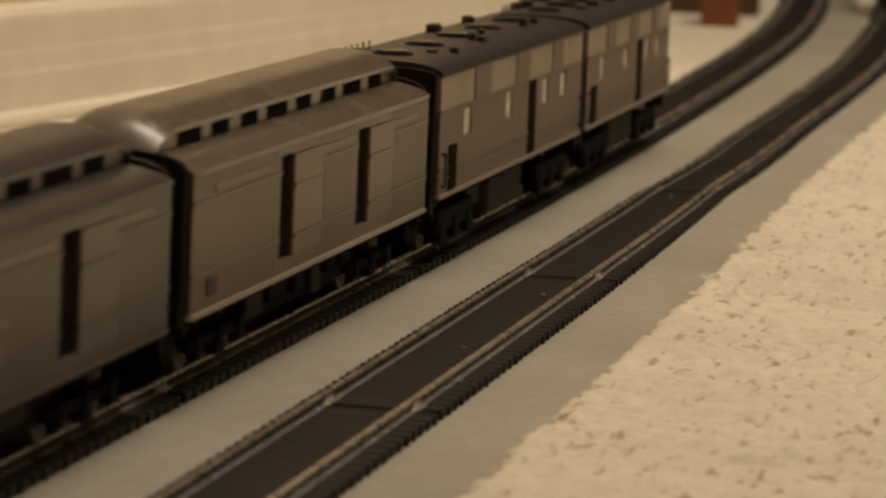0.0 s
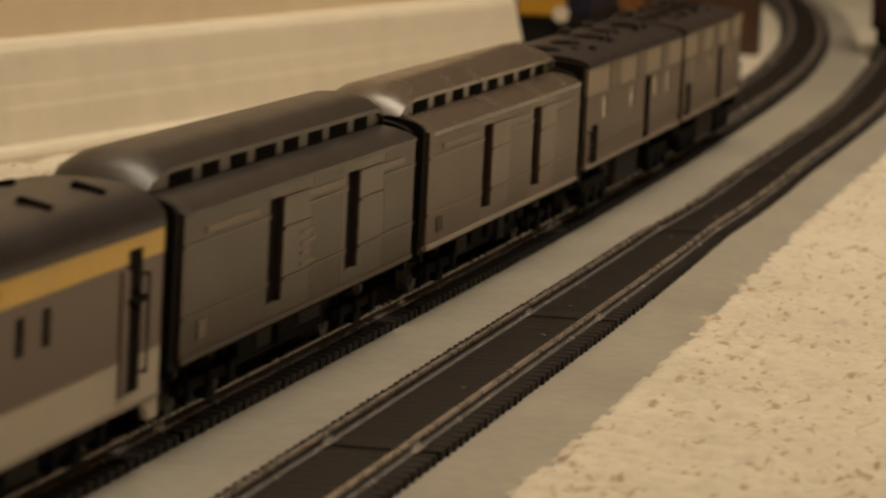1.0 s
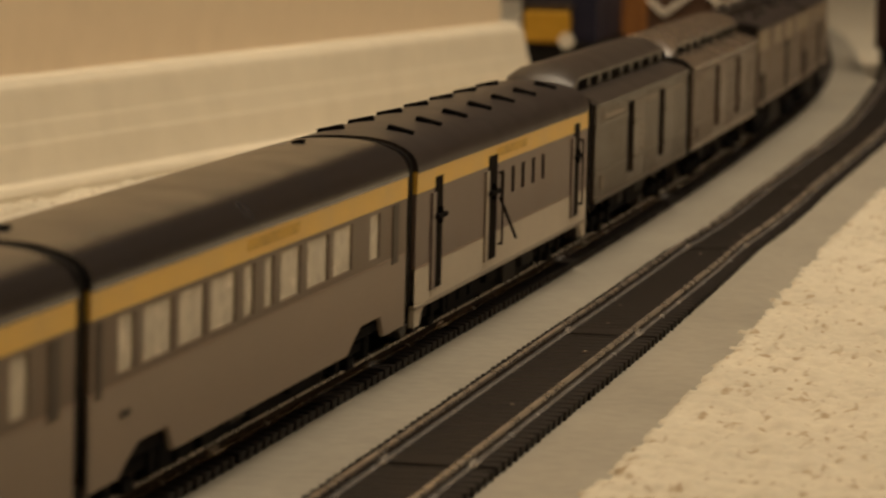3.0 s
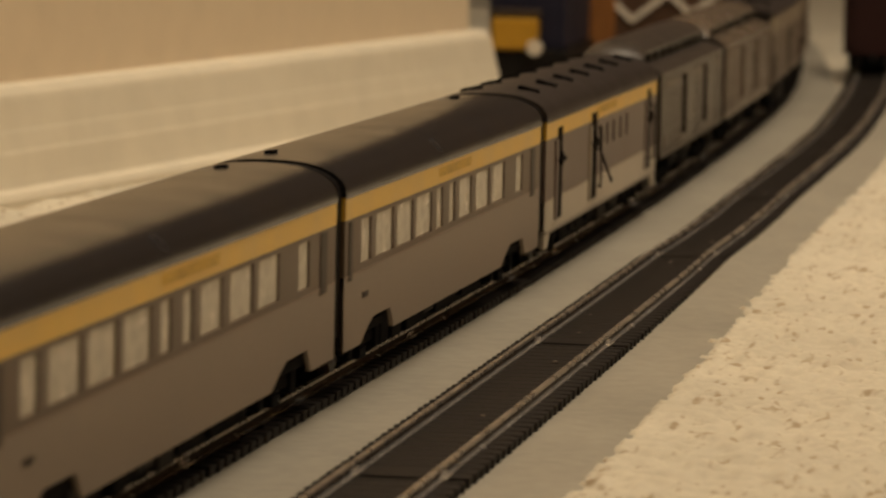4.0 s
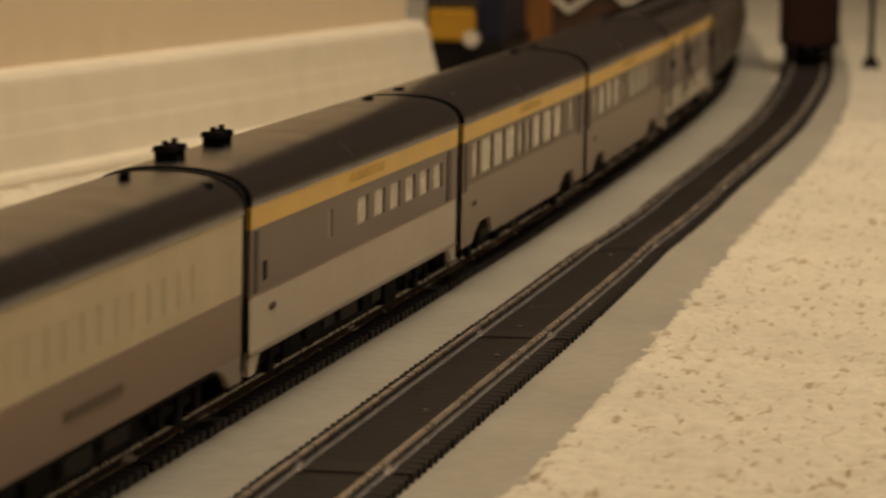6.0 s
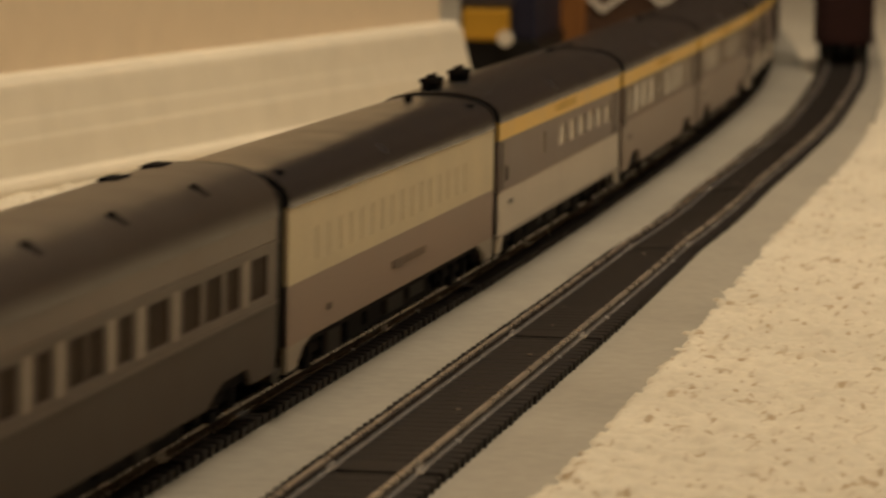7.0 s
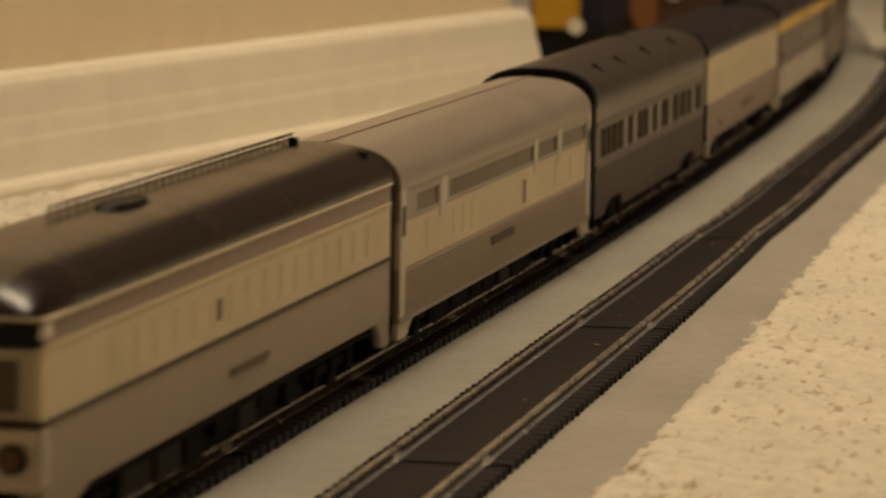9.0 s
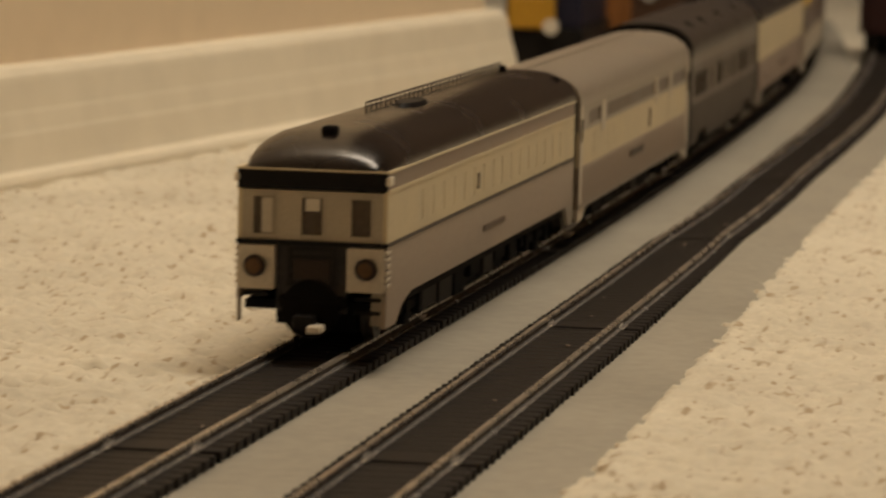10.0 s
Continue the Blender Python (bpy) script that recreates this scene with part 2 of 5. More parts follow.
# ---- room ----
def carpet():
    """The floor near the track is a sheet of uneven pile; the rest lies flat round it."""
    rng = np.random.default_rng(4)
    x0, x1, y0, y1, d = -0.30, 1.10, -0.20, 0.42, 0.0015
    nx, ny = int((x1 - x0) / d), int((y1 - y0) / d)
    h = np.zeros((nx, ny))

    def blur(a, w):
        k = np.hanning(w + 2)[1:-1]
        k /= k.sum()
        a = np.apply_along_axis(lambda r: np.convolve(r, k, "same"), 0, a)
        return np.apply_along_axis(lambda r: np.convolve(r, k, "same"), 1, a)

    fine = blur(rng.standard_normal((nx, ny)), 3)
    tuft = blur(rng.standard_normal((nx, ny)), 5)
    broad = blur(rng.standard_normal((nx, ny)), 31)
    h += 0.00030 * fine / fine.std() + 0.00048 * tuft / tuft.std() + 0.00010 * broad / broad.std()
    pits = (rng.random((nx, ny)) < 0.0045).astype(float)
    pits = blur(pits * rng.uniform(0.4, 1.4, (nx, ny)), 5)
    h -= 0.0040 * pits / pits.max() * 1.6
    fringe = np.convolve(rng.standard_normal(nx), np.hanning(5), "same") * 0.00055 + np.convolve(rng.standard_normal(nx), np.hanning(17), "same") * 0.00022
    xs = x0 + d * np.arange(nx)
    ys = y0 + d * np.arange(ny)
    z = np.where(ys[None, :] < 0.02, -0.0019, -0.0030) + h
    for i, x in enumerate(xs):
        cl, cr = np.interp(x, LEFT.x[:2000], LEFT.y[:2000]), np.interp(x, RIGHT.x[:2000], RIGHT.y[:2000])
        lap = np.clip((cr + right_edge(x) + 0.0024 + fringe[i] - ys) / 0.0026, 0, 1)
        calm = np.clip((cr + right_edge(x) + 0.0010 - ys) / 0.0060, 0.36, 1)
        near = ys < 0.02
        z[i, near] = -0.0048 + (0.0035 + h[i, near] * calm[near]) * (lap * lap * (3 - 2 * lap))[near]
        flat = near & (lap >= 1)
        z[i, flat] = np.maximum(z[i, flat], -0.00195)
        z[i, (ys >= 0.02) & (ys < cl + 0.0165)] = -0.0075
    edge = np.minimum.reduce([np.arange(nx)[:, None] * np.ones(ny), (nx - 1 - np.arange(nx))[:, None] * np.ones(ny), np.ones((nx, 1)) * np.arange(ny), np.ones((nx, 1)) * (ny - 1 - np.arange(ny))])
    z = np.where(edge < 6, np.minimum(z, -0.0052 + 0.0002 * edge), z)
    verts = np.stack([np.repeat(xs, ny), np.tile(ys, nx), z.ravel()], 1)
    idx = np.arange(nx * ny).reshape(nx, ny)
    faces = np.stack([idx[:-1, :-1], idx[1:, :-1], idx[1:, 1:], idx[:-1, 1:]], -1).reshape(-1, 4)
    me = bpy.data.meshes.new("carpet")
    me.from_pydata(verts.tolist(), [], faces.tolist())
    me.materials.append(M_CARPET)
    for p in me.polygons:
        p.use_smooth = True
    tagged(new("carpet", me), "beige looped-pile carpet, shade between its tufts painted in", "carpet", kind="structure")
    bm = bmesh.new()
    box(bm, -3.5, 4.5, -3.0, 3.5, -0.05, -0.0054)
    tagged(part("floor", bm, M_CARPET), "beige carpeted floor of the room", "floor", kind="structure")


def right_edge(x):
    return float(np.interp(x, [-0.3, 0.2, 0.35, 0.55, 0.9, 1.2, 1.7], [-0.0345, -0.0335, -0.0305, -0.0285, -0.0285, -0.0245, -0.0215]))


def strip(line, lo, hi, name, label, z_top):
    """A flat board that follows one line of track."""
    bm = bmesh.new()
    rows = []
    for s in np.arange(-3.0, 3.0 if line is LEFT else 2.05, 0.02):
        x, y, a = line.frame_at(s)
        n = Vector((-math.sin(radians(a)), math.cos(radians(a)), 0))
        l = (lo(x) if callable(lo) else lo) + 0.0004 * math.sin(37 * s) + 0.0003 * math.sin(91 * s)
        # the sheet is raised round the ties to fit the camera's view
        rise = 0.0 if line is LEFT else float(np.interp(x, [0.22, 0.40, 1.3, 1.45], [0.0, 0.0013, 0.0013, 0.0]))
        across = [(l, -0.0075), (l, z_top)]
        for o in (-0.0150, 0.0136):
            across.append((o, z_top + rise + view_lift(line, x, o)))
        across += [(hi, z_top if line is LEFT else min(z_top + rise + view_lift(line, x, hi), -0.0018)), (hi, -0.0075)]
        rows.append([bm.verts.new((x + n.x * o, y + n.y * o, z)) for o, z in across])
    for a, b in zip(rows, rows[1:]):
        for i in range(6):
            bm.faces.new((a[i], b[i], b[(i + 1) % 6], a[(i + 1) % 6]))
    bmesh.ops.recalc_face_normals(bm, faces=bm.faces[:])
    tagged(part(name, bm, M_SHEET), label, "board", kind="structure")


def wall_box(name, label, x0, x1, y0, y1, z0, z1, material, m=None, bevel=0.0):
    bm = bmesh.new()
    box(bm, x0, x1, y0, y1, z0, z1, bevel)
    ob = part(name, bm, material)
    if m:
        ob.matrix_basis = m
    return tagged(ob, label, name.split("_")[0], kind="structure")


def room():
    # the low wall beside the track runs at a slight angle and ends in a corner
    turn = pose(0.555, 0.2425, 0, 0, 0, -7.45)
    bm = bmesh.new()
    prof = [(0.0, -0.006), (0.0, -0.001), (0.0012, 0.0012), (0.0038, 0.0022), (0.0048, 0.0060), (0.0064, 0.0135), (0.0070, 0.0150), (0.0084, 0.0205),
            (0.0089, 0.0218), (0.0110, 0.0310), (0.0116, 0.0328), (0.0138, 0.0352), (0.0168, 0.0362), (0.026, 0.0365), (0.026, -0.006)]
    extrude_x(bm, prof, -3.6, 0.612)
    trim = tagged(soft_mod(part("trim", bm, M_TRIM), 0.0006), "cream painted skirting with stepped moulding along the wall", "skirting", kind="structure")
    trim.matrix_basis = turn
    wall_box("wall_west", "tan painted wall above the skirting", -3.6, 0.600, 0.019, 0.12, 0.0363, 2.42, M_WALL, turn)
    wall_box("wall_return", "tan painted wall end beyond the skirting", 0.600, 0.70, 0.12, 2.9, -0.006, 2.42, M_WALL, turn)
    # out of view above the baseboard, kept dark for the roof reflections
    wall_box("wall_north", "unseen far wall above a pale baseboard, darkened for roof reflections", 3.15, 3.25, -3.0, 3.5, 0.0, 2.42, M_FARDIM)
    wall_box("baseboard", "cream baseboard of the far wall", 3.135, 3.15, -2.9, 3.4, -0.0054, 0.085, M_TRIM, bevel=0.003)
    # unseen wall, kept pale to bounce light onto the cars' rear ends
    wall_box("wall_south", "unseen wall behind the camera, pale to bounce light on car ends", -3.4, -3.3, -3.0, 3.5, -0.006, 2.42, M_WALL)
    # two unseen walls, kept dim so that less light bounces back
    wall_box("wall_east", "unseen side wall, darkened to cut bounce light", -3.3, 3.15, -2.5, -2.4, -0.006, 2.42, M_DIMWALL)
    wall_box("wall_far_west", "unseen deeper wall, darkened to cut bounce light", -3.3, 3.15, 3.0, 3.1, -0.006, 2.42, M_DIMWALL)
    # unseen ceiling, added dim to hold back bounce light
    bm = bmesh.new()
    box(bm, -3.4, 3.25, -2.5, 3.1, 2.42, 2.5)
    tagged(part("ceiling", bm, M_CEIL), "unseen ceiling, darkened to cut bounce and reflections", "ceiling", kind="structure")
    # unseen fixture, stretched to light car ends and far floor
    lamp = thing("ceiling_lamp", "assumed long ceiling lamp, out of view", "lamp")
    lamp.location = (LAMP_AT[0], LAMP_AT[1], 2.40)
    bm = bmesh.new()
    box(bm, -0.97, 0.97, -0.27, 0.27, -0.02, 0.02, 0.005)
    part("housing", bm, M_WHITE, lamp)
    # glow added so that the assumed fixture looks lit
    bm = bmesh.new()
    box(bm, -0.94, 0.94, -0.24, 0.24, -0.032, -0.02, 0.004)
    part("diffuser", bm, glow("lamp_diffuser", WARM, 2.0), lamp, "glowing warm white diffuser")


carpet()
strip(LEFT, lambda x: float(np.interp(x, [0.85, 1.1, 1.35, 1.6], [-0.0340, -0.0360, -0.0400, -0.0300])), 0.0150, "board_left", "grey board strip under the outer track", -0.0024)
strip(RIGHT, lambda x: right_edge(x) - float(np.interp(x, [0.98, 1.08], [0.0040, 0.0])), 0.0140, "board_right", "grey board strip under the inner track", -0.0021)
room()

# ---- track ----
TIE_BM = bmesh.new()
box(TIE_BM, -0.00135, 0.00135, -0.0139, 0.0139, -0.0021, 0.0, 0.00025)
TIE_MESH = part("tie", TIE_BM, M_TIE)
TIE_DATA = TIE_MESH.data
bpy.data.objects.remove(TIE_MESH)


def rail_mesh(line, s0, s1, off, origin):
    """Foot, web and head of one rail along the line."""
    half = [(0.0014, 0.0), (0.0014, 0.00045), (0.00040, 0.0007), (0.00032, 0.0015), (0.0006, 0.0018), (0.0006, 0.0024), (0.00045, 0.0025)]
    prof = half + [(-y, z) for y, z in half[::-1]]
    bm = bmesh.new()
    rows = []
    inv = origin.inverted()
    for s in np.linspace(s0 + 0.0005, s1 - 0.0005, 12):
        x, y, a = line.frame_at(s)
        c = math.cos(radians(a)), math.sin(radians(a))
        rows.append([bm.verts.new(inv @ Vector((x - c[1] * (off + py), y + c[0] * (off + py), pz + view_lift(line, x, off + py)))) for py, pz in prof])
    n = len(prof)
    for a, b in zip(rows, rows[1:]):
        for i in range(n):
            bm.faces.new((a[i], b[i], b[(i + 1) % n], a[(i + 1) % n]))
    bm.faces.new(rows[0])
    bm.faces.new(rows[-1][::-1])
    bmesh.ops.recalc_face_normals(bm, faces=bm.faces[:])
    return bm


def track_section(line, k, near, label):
    s0 = k * SECTION
    x, y, a = line.frame_at(s0 + SECTION / 2)
    m = pose(x, y, 0, 0, 0, a)
    root = thing("track_section", label, "railway track", "lengths of toy track")
    root.matrix_basis = m
    inv = m.inverted()
    for off in (GAUGE, -GAUGE):
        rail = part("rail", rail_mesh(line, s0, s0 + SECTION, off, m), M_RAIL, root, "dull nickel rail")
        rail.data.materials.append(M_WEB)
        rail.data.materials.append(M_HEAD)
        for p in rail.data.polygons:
            # web and head underside darkened as shade, head toned as reflection, foot bare
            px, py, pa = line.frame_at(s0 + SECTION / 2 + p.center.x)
            if 0.0006 < p.center.z - view_lift(line, px, off) < 0.0017 and len(p.vertices) == 4 and abs(p.normal.y) > 0.55:
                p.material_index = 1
            elif p.center.z - view_lift(line, px, off) > 0.0017:
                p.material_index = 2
        bm = bmesh.new()
        box(bm, -0.0045, 0.0045, -0.0018, 0.0018, 0.0, 0.0008, 0.0003)
        box(bm, -0.0040, 0.0040, -0.0008, 0.0008, 0.0008, 0.0014, 0.0002)
        jx, jy, ja = line.frame_at(s0)
        j = part("rail_joiner", bm, M_RAIL, rail, "metal joining clip")
        j.matrix_basis = inv @ pose(jx, jy, view_lift(line, jx), lean(line, jx), 0, ja) @ pose(0, off, 0)
    bm = bmesh.new()
    box(bm, 0.0, 0.0105, -0.0073, 0.0073, -0.0018, 0.0002, 0.0002)
    jx, jy, ja = line.frame_at(s0)
    jp = part("joint_plate", bm, M_TIE, root, "smooth black plate at the joint")
    jp.matrix_basis = inv @ pose(jx, jy, view_lift(line, jx), lean(line, jx), 0, ja)
    rng = random.Random(k)
    count = 33
    bm = bmesh.new()
    for i in range(count):
        s = s0 + SECTION * (i + 0.5) / count
        tx, ty, ta = line.frame_at(s)
        tm = inv @ pose(tx + rng.uniform(-1, 1) * 0.0001, ty + rng.uniform(-1, 1) * 0.00015, view_lift(line, tx), lean(line, tx), 0, ta)
        if near:
            o = new("tie", TIE_DATA)
            o.parent, o.matrix_basis = root, tm
        else:
            b = bmesh.new()
            b.from_mesh(TIE_DATA)
            join(bm, b, tm)
    rows = []
    for i in range(13):
        xa = -SECTION / 2 + 0.002 + (SECTION - 0.004) * i / 12
        cx, cy, ca = line.frame_at(s0 + SECTION / 2 + xa)
        dy = (inv @ Vector((cx, cy, 0))).y
        rows.append([bm.verts.new((xa, yy + dy, zz + view_lift(line, cx, yy))) for yy, zz in ((-0.0134, -0.0021), (0.0134, -0.0021), (0.0136, -0.0003), (0.0100, -0.00015), (-0.0100, -0.00015), (-0.0136, -0.0003))])
    for a, b in zip(rows, rows[1:]):
        for i in range(6):
            bm.faces.new((a[i], b[i], b[(i + 1) % 6], a[(i + 1) % 6]))
    o = part("tie_web" if near else "tie_strip", bm, M_TIE, root)
    if not near:
        tagged(o, kind="stuff")


for line, word in ((LEFT, "outer"), (RIGHT, "inner")):
    for k in range(-13 if line is LEFT else -6, 11 if line is LEFT else 9):
        track_section(line, k, -1 <= k <= 2, f"{word} toy track length, black ties, nickel rails, on grey board")



def crumbs():
    """Pale specks of dust and lint lying on the ties."""
    rng = random.Random(8)
    bm = bmesh.new()
    for _ in range(20):
        line = RIGHT if rng.random() < 0.75 else LEFT
        x, y, a = line.frame_at(rng.uniform(-0.15, 0.75))
        r = rng.uniform(0.0002, 0.00055)
        dy = rng.uniform(-0.0070, 0.0070)
        b = bmesh.new()
        bmesh.ops.create_icosphere(b, subdivisions=1, radius=r)
        join(bm, b, pose(x, y + dy, view_lift(line, x, dy) + 0.0002 + r * 0.4, 0, 0, rng.uniform(0, 90)) @ Matrix.Diagonal((1.8, 1, 0.6, 1)))
    tagged(part("dust_specks", bm, M_LOWER), "pale specks of dust on the black ties", "dust", kind="stuff")


crumbs()

# ---- rolling stock ----
HALF = 0.0172
WHEEL = 0.0053
WHEELS = []


def truck(root, x, wheels=2, base=0.028, z=0.0):
    """A two- or three-axle truck: side frames, bolster and wheel pairs on the rails."""
    bm = bmesh.new()
    for s in (-1, 1):
        box(bm, -base / 2 - 0.006, base / 2 + 0.006, s * 0.0108, s * 0.0130, 0.0068, 0.0092, 0.0004)
        for i in range(wheels):
            ax = -base / 2 + base * i / (wheels - 1)
            box(bm, ax - 0.0022, ax + 0.0022, s * 0.0110, s * 0.0138, 0.0052, 0.0100, 0.0004)
        box(bm, -0.0035, 0.0035, s * 0.0108, s * 0.0136, 0.0042, 0.0068, 0.0004)
    box(bm, -0.0035, 0.0035, -0.0110, 0.0110, 0.0070, 0.0110)
    # added dark block, stands in for the shade between the wheels
    box(bm, -base / 2 - 0.005, base / 2 + 0.005, -0.0060, 0.0060, 0.0040, 0.0108, 0.0006)
    t = part("truck", bm, M_UNDER, root, "black truck frame")
    t.location.x = x
    for i in range(wheels):
        ax = -base / 2 + base * i / (wheels - 1)
        bm = bmesh.new()
        for s in (-1, 1):
            cyl(bm, WHEEL, 0.0022, pose(0, s * 0.0086, 0, 90), 18)
            cyl(bm, WHEEL + 0.0007, 0.0007, pose(0, s * 0.0072, 0, 90), 18)
            for q in range(4):
                cyl(bm, 0.0008, 0.0004, pose(0, 0, 0, 0, q * 90) @ pose(0.0030, s * 0.0098, 0, 90), 8)
        cyl(bm, 0.0010, 0.0172, pose(0, 0, 0, 90), 8)
        w = part("wheelset", bm, M_STEEL, t, "metal wheel pair")
        w.location = (ax, 0, RAIL_TOP + WHEEL)
        WHEELS.append((w, t))
    return t


def coupler(root, x, side):
    bm = bmesh.new()
    box(bm, x, x + side * 0.007, -0.0014, 0.0014, 0.0085, 0.0105, 0.0003)
    box(bm, x + side * 0.005, x + side * 0.0085, -0.0024, 0.0024, 0.0080, 0.0112, 0.0005)
    part("coupler", bm, M_BLACK, root)


def pierced(bm, xs, zs, ya, yb):
    """A flat panel of one piece whose middle row is open at every second stretch."""
    vs = {}

    def at(i, j, y):
        if (i, j, y) not in vs:
            vs[i, j, y] = bm.verts.new((xs[i], y, zs[j]))
        return vs[i, j, y]

    solid = {(i, j) for i in range(len(xs) - 1) for j in range(3) if j != 1 or i % 2 == 0}
    for i, j in solid:
        ring = ((i, j), (i + 1, j), (i + 1, j + 1), (i, j + 1))
        for y in (ya, yb):
            bm.faces.new([at(p, q, y) for p, q in ring])
        for k, n in enumerate(((i, j - 1), (i + 1, j), (i, j + 1), (i - 1, j))):
            if n not in solid:
                (p, q), (u, v) = ring[k], ring[(k + 1) % 4]
                bm.faces.new((at(p, q, ya), at(u, v, ya), at(u, v, yb), at(p, q, yb)))
    bmesh.ops.recalc_face_normals(bm, faces=bm.faces[:])
    return bm


def side_band(root, name, material, x0, x1, z0, z1, y_out=HALF, thick=0.001, wins=(), wz=None, pane=None, label="", pane_label="", sides=(-1, 1), recess=0.0004):
    """One painted band of a car's side, with real openings for its windows."""
    for s in sides:
        bm = bmesh.new()
        a, b = s * y_out, s * (y_out - thick)
        if not wins:
            box(bm, x0, x1, a, b, z0, z1)
        else:
            w0, w1 = wz
            edges = [x0] + [e for w in sorted(wins) for e in w] + [x1]
            pierced(bm, edges, (z0, w0, w1, z1), a, b)
        band = part(name, bm, material, root, label)
        for w in sorted(wins):
            p = bmesh.new()
            box(p, w[0], w[1], s * (y_out - recess), s * (y_out - thick), wz[0], wz[1])
            part("window_pane", p, pane or M_PANE, band, pane_label)


def arch(half, z_eave, z_top, n=14, lip=0.0003):
    """Half-round roof outline from eave to eave, closed below."""
    pts = []
    for i in range(n + 1):
        a = math.pi * i / n
        c = math.cos(a)
        y = (half + lip) * math.copysign(abs(c) ** 0.80, c)
        pts.append((y, z_eave + (z_top - z_eave) * math.sin(a) ** 0.85))
    return pts + [(-half - lip, z_eave - 0.0004), (half + lip, z_eave - 0.0004)]


def arch_roof(root, x0, x1, z_eave, z_top, material, dome0=0.0, dome1=0.0, label="", half=HALF):
    prof = arch(half, z_eave, z_top)
    rings = []
    if dome0:
        rings += [(x0 + dome0 * (1 - math.cos(a)), 0.80 + 0.20 * math.sin(a), max(0.03, math.sin(a)), z_eave) for a in (0.05, 0.25, 0.5, 0.8, 1.15, 1.5)]
    else:
        rings += [(x0, 1, 1, z_eave), (x0 + 0.002, 1, 1, z_eave)]
    if dome1:
        rings += [(x1 - dome1 * (1 - math.cos(a)), 0.80 + 0.20 * math.sin(a), max(0.03, math.sin(a)), z_eave) for a in (1.5, 1.15, 0.8, 0.5, 0.25, 0.05)]
    else:
        rings += [(x1 - 0.002, 1, 1, z_eave), (x1, 1, 1, z_eave)]
    bm = bmesh.new()
    extrude_x(bm, prof, x0, x1, rings)
    ob = part("roof", bm, material, root, label, smooth=True)
    ob.data.set_sharp_from_angle(angle=radians(42))
    return ob


def ends(root, x0, x1, z0, z_eave, z_top, material=None, grow=0.0):
    """End walls and the black folding gangway frames between cars."""
    for x, s in ((x0, -1), (x1, 1)):
        bm = bmesh.new()
        box(bm, x, x - s * 0.001, -HALF + 0.0010, HALF - 0.0010, z0, z_eave)
        wall = part("end_wall", bm, material or M_BLACK, root)
        bm = bmesh.new()
        prof = [(y * (0.93 + grow), z) for y, z in arch(HALF, z_eave, z_top - 0.0006 + grow * 0.01)][:-2] + [(-HALF * (0.93 + grow), z0 + 0.002), (HALF * (0.93 + grow), z0 + 0.002)]
        extrude_x(bm, prof, x, x + s * 0.0030)
        part("gangway_frame", bm, M_BLACK, wall, "black rubber gangway frame")


def underfloor(root, x0, x1, z, seed, boxes=7):
    bm = bmesh.new()
    box(bm, x0 + 0.002, x1 - 0.002, -HALF + 0.0015, HALF - 0.0015, z - 0.0005, z + 0.0015)
    box(bm, x0 + 0.004, x1 - 0.004, -0.0035, 0.0035, z - 0.0030, z)
    # added dark block that fills the shaded space below the floor
    box(bm, x0 + 0.058, x1 - 0.058, -0.0112, 0.0112, z - 0.0078, z)
    part("floor_frame", bm, M_UNDER, root)
    rng = random.Random(seed)
    lo, hi = x0 + 0.062, x1 - 0.062
    x = lo
    for i in range(boxes):
        w = rng.uniform(0.008, 0.022)
        if x + w > hi:
            break
        d = rng.uniform(0.0045, 0.0078)
        for s in (-1, 1):
            bm = bmesh.new()
            box(bm, x, x + w, s * 0.0132, s * 0.006, z - d, z, 0.0004)
            part("equipment_box", bm, M_UNDER if rng.random() < 0.7 else M_EQUIP, root)
        x += w + rng.uniform(0.002, 0.009)


def skirt(root, material, x0, x1, z_low, z_top, truck_x, cut=0.026, z_cut=0.0140, label=""):
    """Lower side panel, cut away over the trucks."""
    for s in (-1, 1):
        outline = [(x0, z_top), (x0, z_low)]
        for tx in truck_x:
            outline += [(tx - cut, z_low), (tx - cut + 0.007, z_low + 0.6 * (z_cut - z_low)), (tx - cut + 0.014, z_cut), (tx + 0.6 * cut, z_cut), (tx + 0.8 * cut, z_low)]
        outline += [(x1, z_low), (x1, z_top)]
        bm = bmesh.new()
        ra = [bm.verts.new((x, s * HALF, z)) for x, z in outline]
        rb = [bm.verts.new((x, s * (HALF - 0.001), z)) for x, z in outline]
        # the top edge gets a point over each corner so that the faces stay convex
        ta = [bm.verts.new((x, s * HALF, z_top)) for x, z in outline[1:-1]]
        tb = [bm.verts.new((x, s * (HALF - 0.001), z_top)) for x, z in outline[1:-1]]
        for i in range(1, len(outline) - 2):
            j = i - 1
            if abs(outline[i][0] - outline[i + 1][0]) > 1e-6:
                bm.faces.new((ra[i], ra[i + 1], ta[j + 1], ta[j]))
                bm.faces.new((rb[i + 1], rb[i], tb[j], tb[j + 1]))
        for i in range(1, len(outline) - 2):
            bm.faces.new((ra[i], rb[i], rb[i + 1], ra[i + 1]))
        bmesh.ops.remove_doubles(bm, verts=bm.verts[:], dist=1e-6)
        bmesh.ops.recalc_face_normals(bm, faces=bm.faces[:])
        part("lower_panel", bm, material, root, label)


